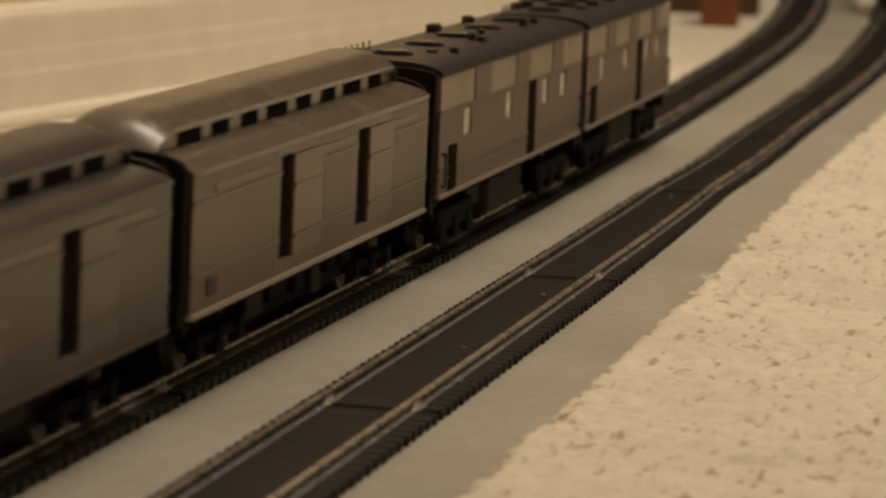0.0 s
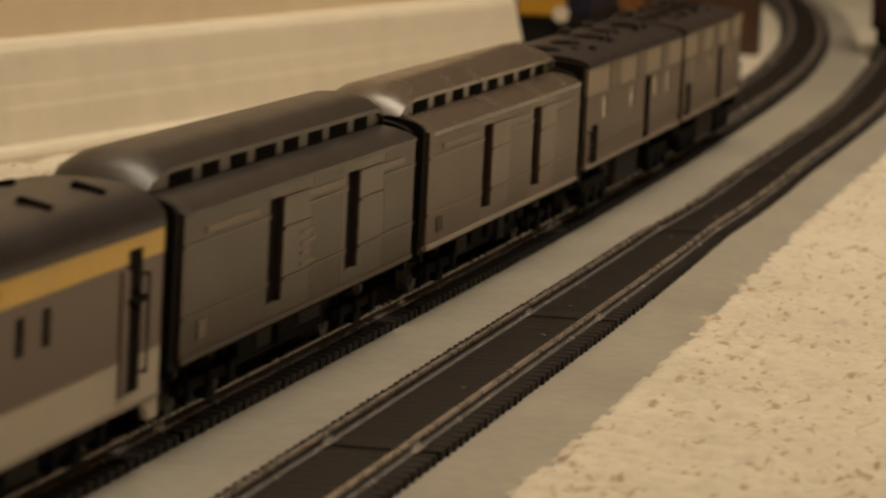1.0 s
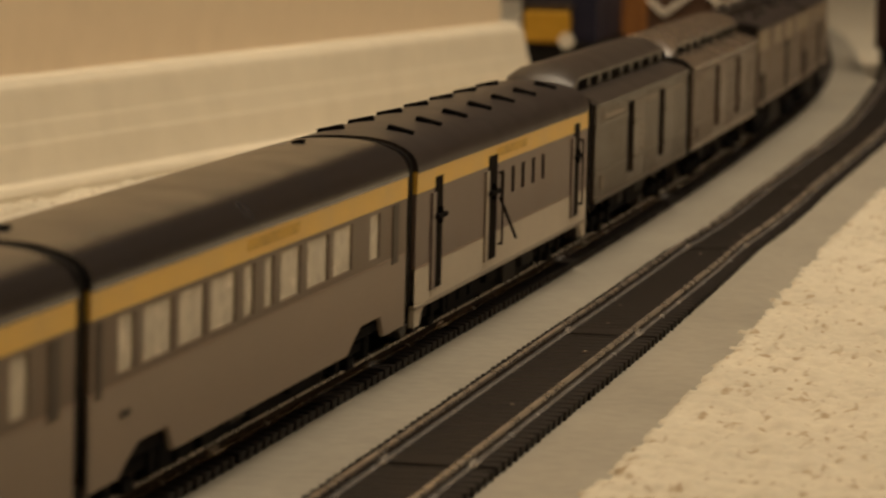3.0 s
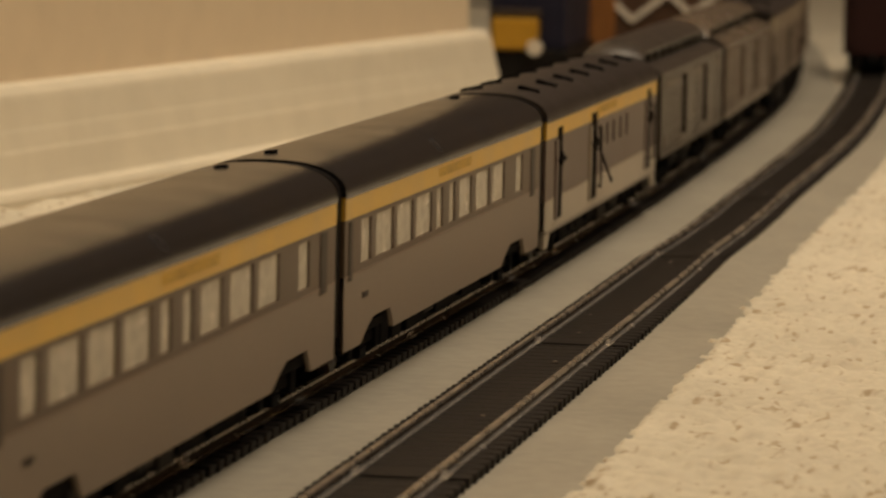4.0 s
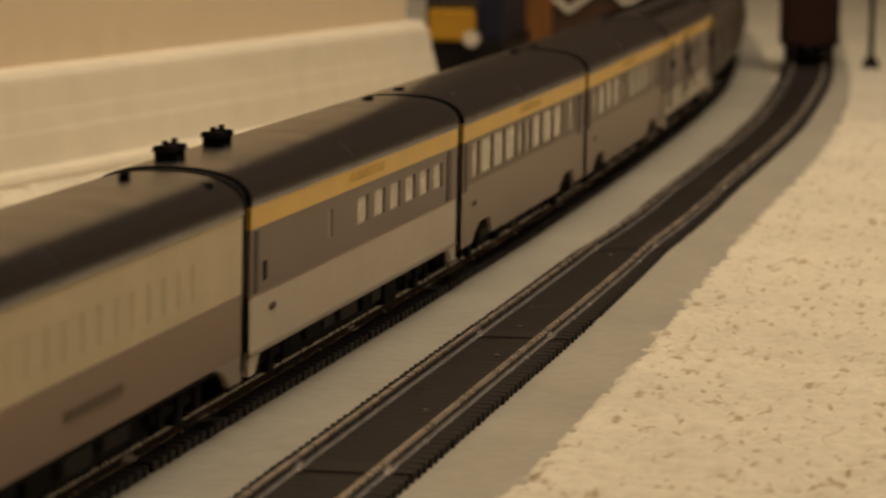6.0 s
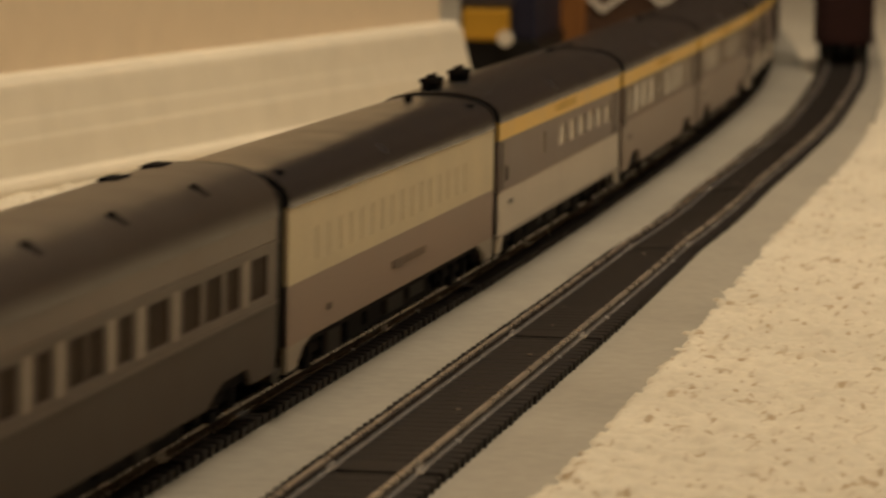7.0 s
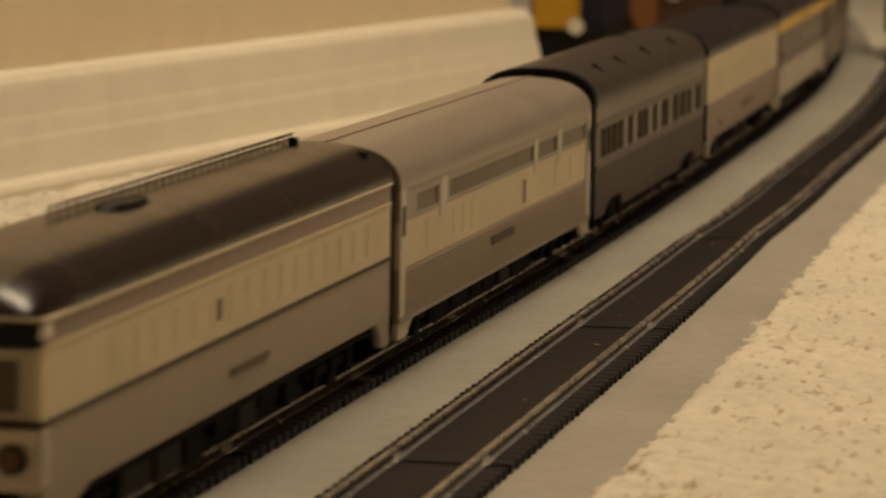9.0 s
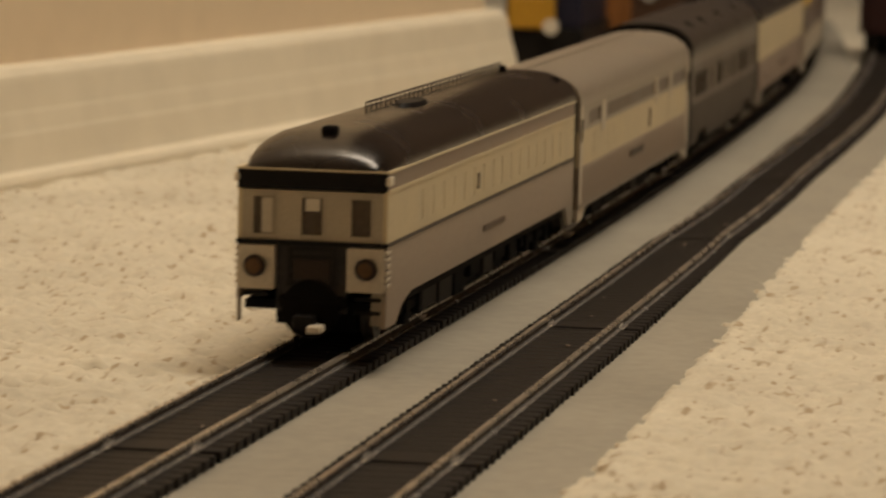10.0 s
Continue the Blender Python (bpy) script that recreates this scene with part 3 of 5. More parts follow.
def end_step(root, x_end, inward, low, top, z_low, z_top, material, sides=(-1, 1)):
    """Side plate at a car's end that hangs below the sill, its inner edge sloped and rounded."""
    for s in sides:
        out = [(0.0, z_top), (0.0, z_low)]
        for i in range(5):
            u = i / 4
            out.append((low + (top - low) * (0.12 * u + 0.88 * u ** 2.4), z_low + (z_top - z_low) * u))
        out = out[:2] + [(low * 0.86, z_low)] + out[3:]
        bm = bmesh.new()
        ra = [bm.verts.new((x_end + inward * x, s * HALF, z)) for x, z in out]
        rb = [bm.verts.new((x_end + inward * x, s * (HALF - 0.0012), z)) for x, z in out]
        bm.faces.new(ra)
        bm.faces.new(rb[::-1])
        for a in range(len(out)):
            b = (a + 1) % len(out)
            bm.faces.new((ra[a], rb[a], rb[b], ra[b]))
        bmesh.ops.recalc_face_normals(bm, faces=bm.faces[:])
        part("step", bm, material, root)


def vent(root, x, y, z, lx, ly, lz, material=None, name="roof_vent", turn=0.0):
    bm = bmesh.new()
    box(bm, -lx / 2, lx / 2, -ly / 2, ly / 2, -0.0008, lz, min(lx, ly, lz) * 0.25)
    o = part(name, bm, material or M_MATT, root)
    o.matrix_basis = pose(x, y, z, turn)
    return o


def plate(root, x0, x1, z0, z1, material, name="name_plate", label="", proud=0.0003, sides=(-1, 1)):
    for s in sides:
        bm = bmesh.new()
        box(bm, x0, x1, s * (HALF + proud), s * (HALF - 0.0004), z0, z1)
        part(name, bm, material, root, label)


def grab_iron(root, x, z0, z1):
    for s in (-1, 1):
        bm = bmesh.new()
        cyl(bm, 0.0003, z1 - z0, pose(x, s * (HALF + 0.0010), (z0 + z1) / 2), 6)
        for z in (z0, z1):
            box(bm, x - 0.0003, x + 0.0003, s * HALF, s * (HALF + 0.0012), z - 0.0003, z + 0.0003)
        part("grab_iron", bm, M_DKBROWN, root)


def baggage_car(length, label, side, roof, sill, slots, seed):
    """Old-style baggage car with a raised clerestory roof and two sliding doors a side."""
    root = thing("baggage_car", label, "railway car", "cars of the train")
    h = length / 2
    eave = 0.0438
    zones = [x - h for x in sorted(slots)]
    # slot panes are near-black: the shade inside the doorway is painted
    side_band(root, "side_wall", side, -h, h, 0.0166, eave, wins=[(x - 0.0052, x + 0.0052) for x in zones], wz=(0.0196, 0.0413), pane=M_DOOR, pane_label="dark pane, painted shade of the doorway slot", recess=0.0008)
    # door leaves beside the slots, planks and sill
    for x in zones:
        for s in (-1, 1):
            bm = bmesh.new()
            xa, xb = x + 0.0056, x + 0.0300
            box(bm, xa, xb, s * (HALF + 0.0005), s * (HALF - 0.0003), 0.0196, 0.0411, 0.0002)
            for zz in (0.0240, 0.0345):
                box(bm, xa, xb, s * (HALF + 0.0009), s * (HALF + 0.0004), zz - 0.0003, zz + 0.0003)
            part("sliding_door", bm, side, root)
    batten = None
    for s in (-1, 1):
        for i in range(int(length / 0.0046)):
            bx = -h + 0.003 + i * 0.0046
            if any(x - 0.0065 < bx < x + 0.0310 for x in zones):
                continue
            if batten is None:
                bm = bmesh.new()
                box(bm, -0.00022, 0.00022, -0.0003, 0.00009, 0.0167, 0.0434)
                batten = part("batten", bm, side, root)
                batten.matrix_basis = pose(bx, s * HALF, 0, 0, 0, 0 if s > 0 else 180)
            else:
                share("batten", batten, root, pose(bx, s * HALF, 0, 0, 0, 0 if s > 0 else 180))
    for zz in (0.0240, 0.0378):
        for s in (-1, 1):
            bm = bmesh.new()
            cuts = [-h] + [e for x in zones for e in (x - 0.0052, x + 0.0052)] + [h]
            for a, b in zip(cuts[::2], cuts[1::2]):
                box(bm, a, b, s * (HALF + 0.0003), s * (HALF - 0.0002), zz - 0.00035, zz + 0.00035)
            part("side_rib", bm, side, root)
    for s in (-1, 1):
        bm = bmesh.new()
        box(bm, -h, h, s * (HALF + 0.0004), s * (HALF - 0.0010), 0.0155, 0.0166)
        part("side_sill", bm, sill, root, "thin pale sill")
    M_BOARD = mat("placard_highlight_tan", (0.175, 0.128, 0.092), 0.35, var=0.15, grain=700, stain=90)
    plate(root, -h + 0.012, -h + 0.019, 0.0190, 0.0226, M_DKBROWN if seed % 2 else M_BOARD, "placard_and_highlight")
    # tan reflection streaks below the eave, painted on as thin plates
    plate(root, h - 0.052, h - 0.014, 0.0392, 0.0406, M_BOARD, "placard_and_highlight")
    plate(root, zones[0] + 0.012, zones[1] - 0.010, 0.0392, 0.0406, M_BOARD, "placard_and_highlight")
    plate(root, -h + 0.016, zones[0] - 0.016, 0.0392, 0.0406, M_BOARD, "placard_and_highlight")
    if seed % 2 == 0:
        for i, w in enumerate((0.010, 0.013, 0.008, 0.012)):
            plate(root, zones[0] + 0.022, zones[0] + 0.022 + w, 0.0318 - i * 0.0022, 0.0326 - i * 0.0022, M_BOARD, "lettering_bar", proud=0.0007)
    # lower roof slopes, raised middle with a row of small dark windows
    low = [(HALF + 0.0006, eave - 0.0006), (HALF + 0.0007, eave + 0.0005), (0.0158, eave + 0.0018), (0.0128, eave + 0.0028), (0.0098, eave + 0.0034)]
    prof = low + [(-y, z) for y, z in low[::-1]]
    bm = bmesh.new()
    extrude_x(bm, prof, -h, h, [(-h - 0.0008, 0.97, 0.55, eave), (-h + 0.002, 1, 0.9, eave), (-h + 0.006, 1, 1, eave), (h - 0.006, 1, 1, eave), (h - 0.002, 1, 0.9, eave), (h + 0.0008, 0.97, 0.55, eave)])
    r = part("roof", bm, roof, root, "", smooth=True)
    r.data.set_sharp_from_angle(angle=radians(35))
    zt = eave + 0.0031
    top = [(0.0092, zt - 0.001), (0.0092, zt + 0.0034), (0.0104, zt + 0.0036), (0.0104, zt + 0.0046), (0.0075, zt + 0.0068), (0.0038, zt + 0.0080), (0.0, zt + 0.0083)]
    prof = top + [(-y, z) for y, z in top[-2::-1]]
    bm = bmesh.new()
    extrude_x(bm, prof, -h, h, [(-h - 0.0004, 0.86, 0.10, zt - 0.001), (-h + 0.003, 0.95, 0.62, zt - 0.001), (-h + 0.009, 1, 0.92, zt - 0.001), (-h + 0.015, 1, 1, zt - 0.001),
                                (h - 0.015, 1, 1, zt - 0.001), (h - 0.009, 1, 0.92, zt - 0.001), (h - 0.003, 0.95, 0.62, zt - 0.001), (h + 0.0004, 0.86, 0.10, zt - 0.001)])
    cl = part("clerestory", bm, roof, root, "", smooth=True)
    cl.data.set_sharp_from_angle(angle=radians(35))
    n = 8
    for i in range(n):
        x = -h + 0.026 + (length - 0.052) * i / (n - 1)
        w = 0.0064 if i % 3 else 0.0086
        for s in (-1, 1):
            bm = bmesh.new()
            box(bm, x - w, x + w, s * 0.0095, s * 0.0088, zt + 0.0001, zt + 0.0033)
            part("clerestory_window", bm, M_MATT, cl, "small dark window")
    ends(root, -h, h, 0.0125, eave, eave + 0.005, M_BLACK)
    underfloor(root, -h, h, 0.0145, seed)
    for x in (-h + 0.040, h - 0.040):
        truck(root, x, 3, 0.034)
    for s in (-1, 1):
        coupler(root, s * h, s)
    return root


def locomotive(length, label, seed, front):
    """Boxy diesel unit: pale upper panels, dark lower side, roof crowded with fans."""
    root = thing("diesel_locomotive", label, "locomotive", "engines of the train")
    h = length / 2
    eave = 0.0474
    # along the side, as shares of its length from the rear
    side_band(root, "lower_side", M_LOCO, -h, h, 0.0180, 0.0386, wins=[(length * a - h - 0.0048, length * a - h + 0.0048) for a in (0.170, 0.445, 0.710, 0.850)], wz=(0.0306, 0.0374), pane_label="small pale window")
    side_band(root, "upper_side", M_LOCOUP, -h, h, 0.0386, eave)
    rng = random.Random(seed)
    for a, b in ((0.205, 0.310), (0.485, 0.580), (0.755, 0.835)):
        plate(root, length * a - h, length * b - h, 0.0388, 0.0472, M_LOCO, "grille_panel", "brown grille panel")
    for s in (-1, 1):
        for a in (0.22, -0.84):
            bm = bmesh.new()
            box(bm, h * a - 0.0050, h * a + 0.0050, s * (HALF + 0.0004), s * (HALF - 0.0003), 0.0182, 0.0384 if a > 0 else 0.0295, 0.0002)
            part("side_door", bm, M_DOOR, root, "dark cab door")
        bm = bmesh.new()
        box(bm, -h, h, s * (HALF + 0.0005), s * (HALF - 0.001), 0.0170, 0.0180)
        part("side_sill", bm, M_LOWER, root, "thin pale sill")
        bm = bmesh.new()
        for zz in (0.0218, 0.0240, 0.0386):
            box(bm, -h, h, s * (HALF + 0.0003), s * (HALF - 0.0003), zz - 0.0003, zz + 0.0003)
        part("side_rib", bm, M_LOCO, root)
    grab_iron(root, -h + 0.004, 0.020, 0.028)
    grab_iron(root, h - 0.004, 0.020, 0.028)
    arch_roof(root, -h, h, eave, 0.0508, M_MAILROOF, 0.0, 0.02 if front else 0.0)
    for i in range(5):
        x = -h + 0.022 + (length - 0.050) * i / 4
        bm = bmesh.new()
        cyl(bm, 0.0052, 0.0014, pose(x, 0, 0.0508), 20)
        fan = part("roof_fan", bm, M_MAILROOF, root, "round roof fan")
        bm = bmesh.new()
        cyl(bm, 0.0042, 0.0005, pose(x, 0, 0.0516), 20)
        part("fan_grille", bm, M_ROOF, fan)
    for i in range(12):
        x = rng.uniform(-h + 0.01, h - 0.02)
        y = rng.choice((-1, 1)) * rng.uniform(0.006, 0.011)
        vent(root, x, y, 0.0506 - abs(y) * 0.08, rng.uniform(0.003, 0.007), rng.uniform(0.002, 0.004), rng.uniform(0.0014, 0.0030), M_MAILROOF if rng.random() < 0.6 else M_ROOFBR)
    for i in range(6):
        bm = bmesh.new()
        x = -h + 0.006 + i * 0.007
        cyl(bm, 0.0003, 0.0036, pose(x, 0.010, 0.0508), 6)
        part("lifting_pin", bm, M_BAGROOF, root)
    ends(root, -h, h, 0.0115, eave, 0.0500, M_BLACK)
    underfloor(root, -h, h, 0.0160, seed, 5)
    bm = bmesh.new()
    box(bm, -0.026, 0.026, -0.0150, 0.0150, 0.0050, 0.0165, 0.002)
    part("fuel_tank", bm, M_EQUIP, root, "grey fuel tank")
    for x in (-h + 0.036, h - 0.036):
        t = truck(root, x, 3, 0.036)
        for s in (-1, 1):
            bm = bmesh.new()
            box(bm, -0.024, 0.024, s * 0.0125, s * 0.0152, 0.0070, 0.0128, 0.0008)
            for wx in (-0.018, 0.0, 0.018):
                box(bm, wx - 0.0035, wx + 0.0035, s * 0.0128, s * 0.0158, 0.0044, 0.0100, 0.0006)
            part("side_frame", bm, M_UNDER, t)
    for s in (-1, 1):
        coupler(root, s * h, s)
    return root


def yellow_car(length, label, kind, seed):
    """Smooth-sided car with a yellow band under a black roof."""
    root = thing("passenger_car", label, "railway car", "cars of the train")
    h = length / 2
    eave = 0.0438
    trucks = (-h + 0.040, h - 0.040)
    if kind == "coach":
        wins = [(a - h, b - h) for a, b in ((0.0180, 0.0285), (0.0345, 0.0545), (0.0590, 0.0780), (0.0825, 0.1020), (0.1085, 0.1165), (0.1255, 0.1330),
                                            (0.1390, 0.1565), (0.1630, 0.1825), (0.1875, 0.2060), (0.2245, 0.2350))]
        wz, low_m, split = (0.0278, 0.0375), M_LOWER, 0.0262
    elif kind == "diner":
        wins = [(a - h, a - h + 0.0130) for a in (0.1195, 0.1415, 0.1625, 0.1835, 0.2040, 0.2250)] + [(0.0840 - h, 0.0885 - h)]
        wz, low_m, split = (0.0295, 0.0358), M_PALE, 0.0245
    else:
        wins = [(x - h, x - h + 0.0050) for x in (0.1095, 0.1250, 0.1400, 0.1560, 0.1715)]
        wz, low_m, split = (0.0295, 0.0362), M_PALE, 0.0215
    side_band(root, "window_band", mat("coach_band_brown", (0.140, 0.099, 0.068), 0.42, var=0.1, grain=1500, stain=40) if kind == "coach" else M_GREYBR, -h, h, split, 0.0386, wins=wins, wz=wz, pane=M_PANE if kind != "mail" else M_DOOR, pane_label="pale window" if kind != "mail" else "narrow dark window")
    side_band(root, "letterboard", M_YELLOW, -h, h, 0.0386, eave, y_out=HALF + 0.0001, label="plain yellow band")
    plate(root, -0.022, 0.022, 0.0402, 0.0424, mat("worn_yellow", (0.67, 0.41, 0.055), 0.5, var=0.2, grain=700), "lettering_bar", proud=0.0002)
    if kind == "coach":
        skirt(root, low_m, -h, h, 0.0098, split, trucks, 0.021, 0.0146)
    else:
        skirt(root, low_m, -h, h, 0.0129, split, (), label="pale lower panel")
        for x, d in ((-h, 1), (h, -1)):
            end_step(root, x, d, 0.0070, 0.0140, 0.0080, 0.0130, low_m)
        # silver strip: the highlight on the skirt's lower edge, put into colour
        for s in (-1, 1):
            bm = bmesh.new()
            box(bm, -h, h, s * (HALF + 0.0003), s * (HALF - 0.001), 0.0119, 0.0128, 0.0002)
            part("side_sill", bm, M_SILVER, root, "thin sill strip, edge highlight painted in")
    for s in (-1, 1):
        bm = bmesh.new()
        box(bm, -h, h, s * (HALF + 0.0001), s * (HALF - 0.0003), split - 0.0002, split + 0.0002)
        part("belt_line", bm, M_BROWN, root)
    arch_roof(root, -h, h, eave, 0.0515, M_MAILROOF if kind == "mail" else M_ROOF)
    if kind == "mail":
        for i in range(7):
            x = -h + 0.022 + (length - 0.046) * i / 6
            for y, tn in ((0.0078, -13), (-0.0078, 13)):
                vent(root, x + (0.004 if y < 0 else 0), y, 0.0508, 0.0026, 0.0062, 0.0011, turn=tn)
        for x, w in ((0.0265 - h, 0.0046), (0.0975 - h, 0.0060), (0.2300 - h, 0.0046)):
            # flat dark plate: the recess's shade is painted, not cut in
            plate(root, x - w, x + w, 0.0150, 0.0410, M_DOOR, "side_door", "flat dark plate, painted shade of the door recess", 0.0002)
            plate(root, x - w - 0.0045, x - w - 0.0002, 0.0150, 0.0375, M_SILVER if -0.06 < x < 0 else M_GREYBR, "door_leaf", "", 0.0005)
            for s in (-1, 1):
                bm = bmesh.new()
                box(bm, x - w - 0.0012, x + w + 0.0012, s * (HALF + 0.0014), s * (HALF - 0.0002), 0.0312, 0.0324, 0.0003)
                box(bm, x - 0.0008, x + 0.0008, s * (HALF + 0.0012), s * (HALF - 0.0002), 0.0300, 0.0340, 0.0003)
                part("door_latch", bm, M_MATT, root, "black door latch")
        grab_iron(root, 0.1075 - h, 0.0180, 0.0360)
        grab_iron(root, 0.2365 - h, 0.0180, 0.0360)
        for s in (-1, 1):
            bm = bmesh.new()
            cyl(bm, 0.0004, 0.0130, pose(0.1090 - h, s * (HALF + 0.0022), 0.0245, s * 14, -32, 0), 6)
            part("mail_hook", bm, M_DOOR, root, "dark mail-catching hook")
    else:
        for x, y in ((h - 0.020, -0.0125), (h - 0.018, 0.004), (-h + 0.018, -0.0125), (-h + 0.02, 0.004)):
            vent(root, x, y, 0.0476 if y < -0.01 else 0.0512, 0.003, 0.0026, 0.0015 if y < -0.01 else 0.0008, turn=42 if y < -0.01 else -8)
        for a in (-0.97, 0.90):
            plate(root, h * a - 0.0002 if a < 0 else h * a - 0.003, h * a + 0.0035, 0.0250, 0.0380, M_DKGREY, "vestibule_door", "dark vestibule door", 0.0002)
        plate(root, -h + 0.020, -h + 0.026, 0.0200, 0.0212, M_DKBROWN, "number_bar", "", 0.0002)
    if kind == "diner":
        for x in (-h + 0.016, -h + 0.062):
            for dx in (0.0, 0.0085):
                bm = bmesh.new()
                cyl(bm, 0.0024, 0.0026, pose(x + dx, 0.0050, 0.0522), 12)
                cyl(bm, 0.0030, 0.0012, pose(x + dx, 0.0050, 0.0538), 12, 0.0026)
                cyl(bm, 0.0007, 0.0014, pose(x + dx, 0.0050, 0.0548), 8)
                part("smoke_jack", bm, M_MATT, root, "black kitchen flue")
        plate(root, -h + 0.013, -h + 0.016, 0.0270, 0.0310, M_DOOR, "side_window", "", 0.0002)
    ends(root, -h, h, 0.0115, eave, 0.0515)
    underfloor(root, -h, h, 0.0116, seed)
    for x in trucks:
        truck(root, x, 2 if kind == "coach" else 3, 0.030)
    for s in (-1, 1):
        coupler(root, s * h, s)
    return root


def cream_car(length, label, seed):
    """Cream smooth-sided car with faint windows, tan lower band and dark roof."""
    root = thing("passenger_car", label, "railway car", "cars of the train")
    h = length / 2
    eave = 0.0430
    M_FAINT = mat("cream_window", (0.59, 0.502, 0.323), 0.42, var=0.08)
    wins = [(x - 0.0026, x + 0.0026) for x in np.arange(-0.104, 0.085, 0.0125) if abs(x + 0.035) > 0.004]
    side_band(root, "window_band", M_CREAM, -h, h, 0.0262, eave, wins=wins, wz=(0.0292, 0.0365), pane=M_FAINT, pane_label="faint cream window", recess=0.00012)
    skirt(root, M_BROWN, -h, h, 0.0133, 0.0262, (), label="tan lower band")
    plate(root, 0.1180 - h, 0.1600 - h, 0.0187, 0.0205, mat("plate_brown", (0.115, 0.075, 0.050), 0.45, var=0.15), "name_plate", "brown name bar")
    plate(root, -h + 0.042, -h + 0.045, 0.0170, 0.0185, M_DKBROWN, "number_bar")
    for x, d in ((-h, 1), (h, -1)):
        end_step(root, x, d, 0.0110, 0.0250, 0.0080, 0.0134, M_SILVER)
    arch_roof(root, -h, h, eave, 0.0510, M_ROOF)
    vent(root, h - 0.012, -0.0120, 0.0478, 0.0018, 0.003, 0.002)
    vent(root, h - 0.024, 0.002, 0.0508, 0.003, 0.002, 0.0018)
    vent(root, -h + 0.012, -0.0120, 0.0478, 0.0018, 0.003, 0.002)
    ends(root, -h, h, 0.0115, eave, 0.0505, M_DKBROWN)
    underfloor(root, -h, h, 0.0118, seed)
    for x in (-h + 0.040, h - 0.040):
        truck(root, x, 3, 0.032)
    for s in (-1, 1):
        coupler(root, s * h, s)
    return root


def dark_car(length, label, seed):
    """Dark olive coach with a taller round roof and brown windows in pale posts."""
    root = thing("passenger_car", label, "railway car", "cars of the train")
    h = length / 2
    eave = 0.0425
    M_POST = mat("window_post", (0.100, 0.076, 0.057), 0.42, var=0.1)
    wins = [(a - h, b - h) for a, b in ((0.0095, 0.0180), (0.0195, 0.0285), (0.0300, 0.0410), (0.0430, 0.0540), (0.0655, 0.0750), (0.0866, 0.0975), (0.0990, 0.1100),
                                        (0.1202, 0.1305), (0.1420, 0.1580), (0.1690, 0.1840), (0.1880, 0.2020), (0.2060, 0.2175), (0.2285, 0.2440))]
    side_band(root, "window_band", M_POST, -h, h, 0.0245, 0.0370, wins=wins, wz=(0.0266, 0.0350), pane=M_PANEDK, pane_label="brown window")
    side_band(root, "letterboard", mat("dark_letterboard", (0.115, 0.086, 0.064), 0.38, var=0.12), -h, h, 0.0370, eave)
    for a, w in ((0.0598, 0.0034), (0.0808, 0.0034), (0.1150, 0.0040), (0.1362, 0.0040), (0.1635, 0.0030), (0.2230, 0.0030)):
        plate(root, a - w / 2 - h, a + w / 2 - h, 0.0262, 0.0354, M_SILL, "window_post", "pale window post", 0.0002)
    skirt(root, M_DKGREY, -h, h, 0.0098, 0.0245, (-h + 0.040, h - 0.040), 0.022, 0.0135, "dark olive lower panel")
    for zz in (0.0241, 0.0366):
        for s in (-1, 1):
            bm = bmesh.new()
            box(bm, -h, h, s * (HALF + 0.0004), s * (HALF - 0.0003), zz, zz + 0.0007)
            part("belt_line", bm, M_POST, root)
    arch_roof(root, -h, h, eave, 0.0528, M_ROOFBR)
    for x in (0.038, 0.082, 0.140, 0.205):
        vent(root, x - h, -0.0118, 0.0494, 0.0032, 0.0058, 0.0015, M_MATT, turn=38)
    for x in (h - 0.010, h - 0.045):
        vent(root, x, 0.006, 0.0520, 0.012, 0.004, 0.0010)
    ends(root, -h, h, 0.0110, eave, 0.0528, M_BLACK, 0.05)
    underfloor(root, -h, h, 0.0112, seed)
    for x in (-h + 0.040, h - 0.040):
        truck(root, x, 2, 0.030)
    for s in (-1, 1):
        coupler(root, s * h, s)
    return root


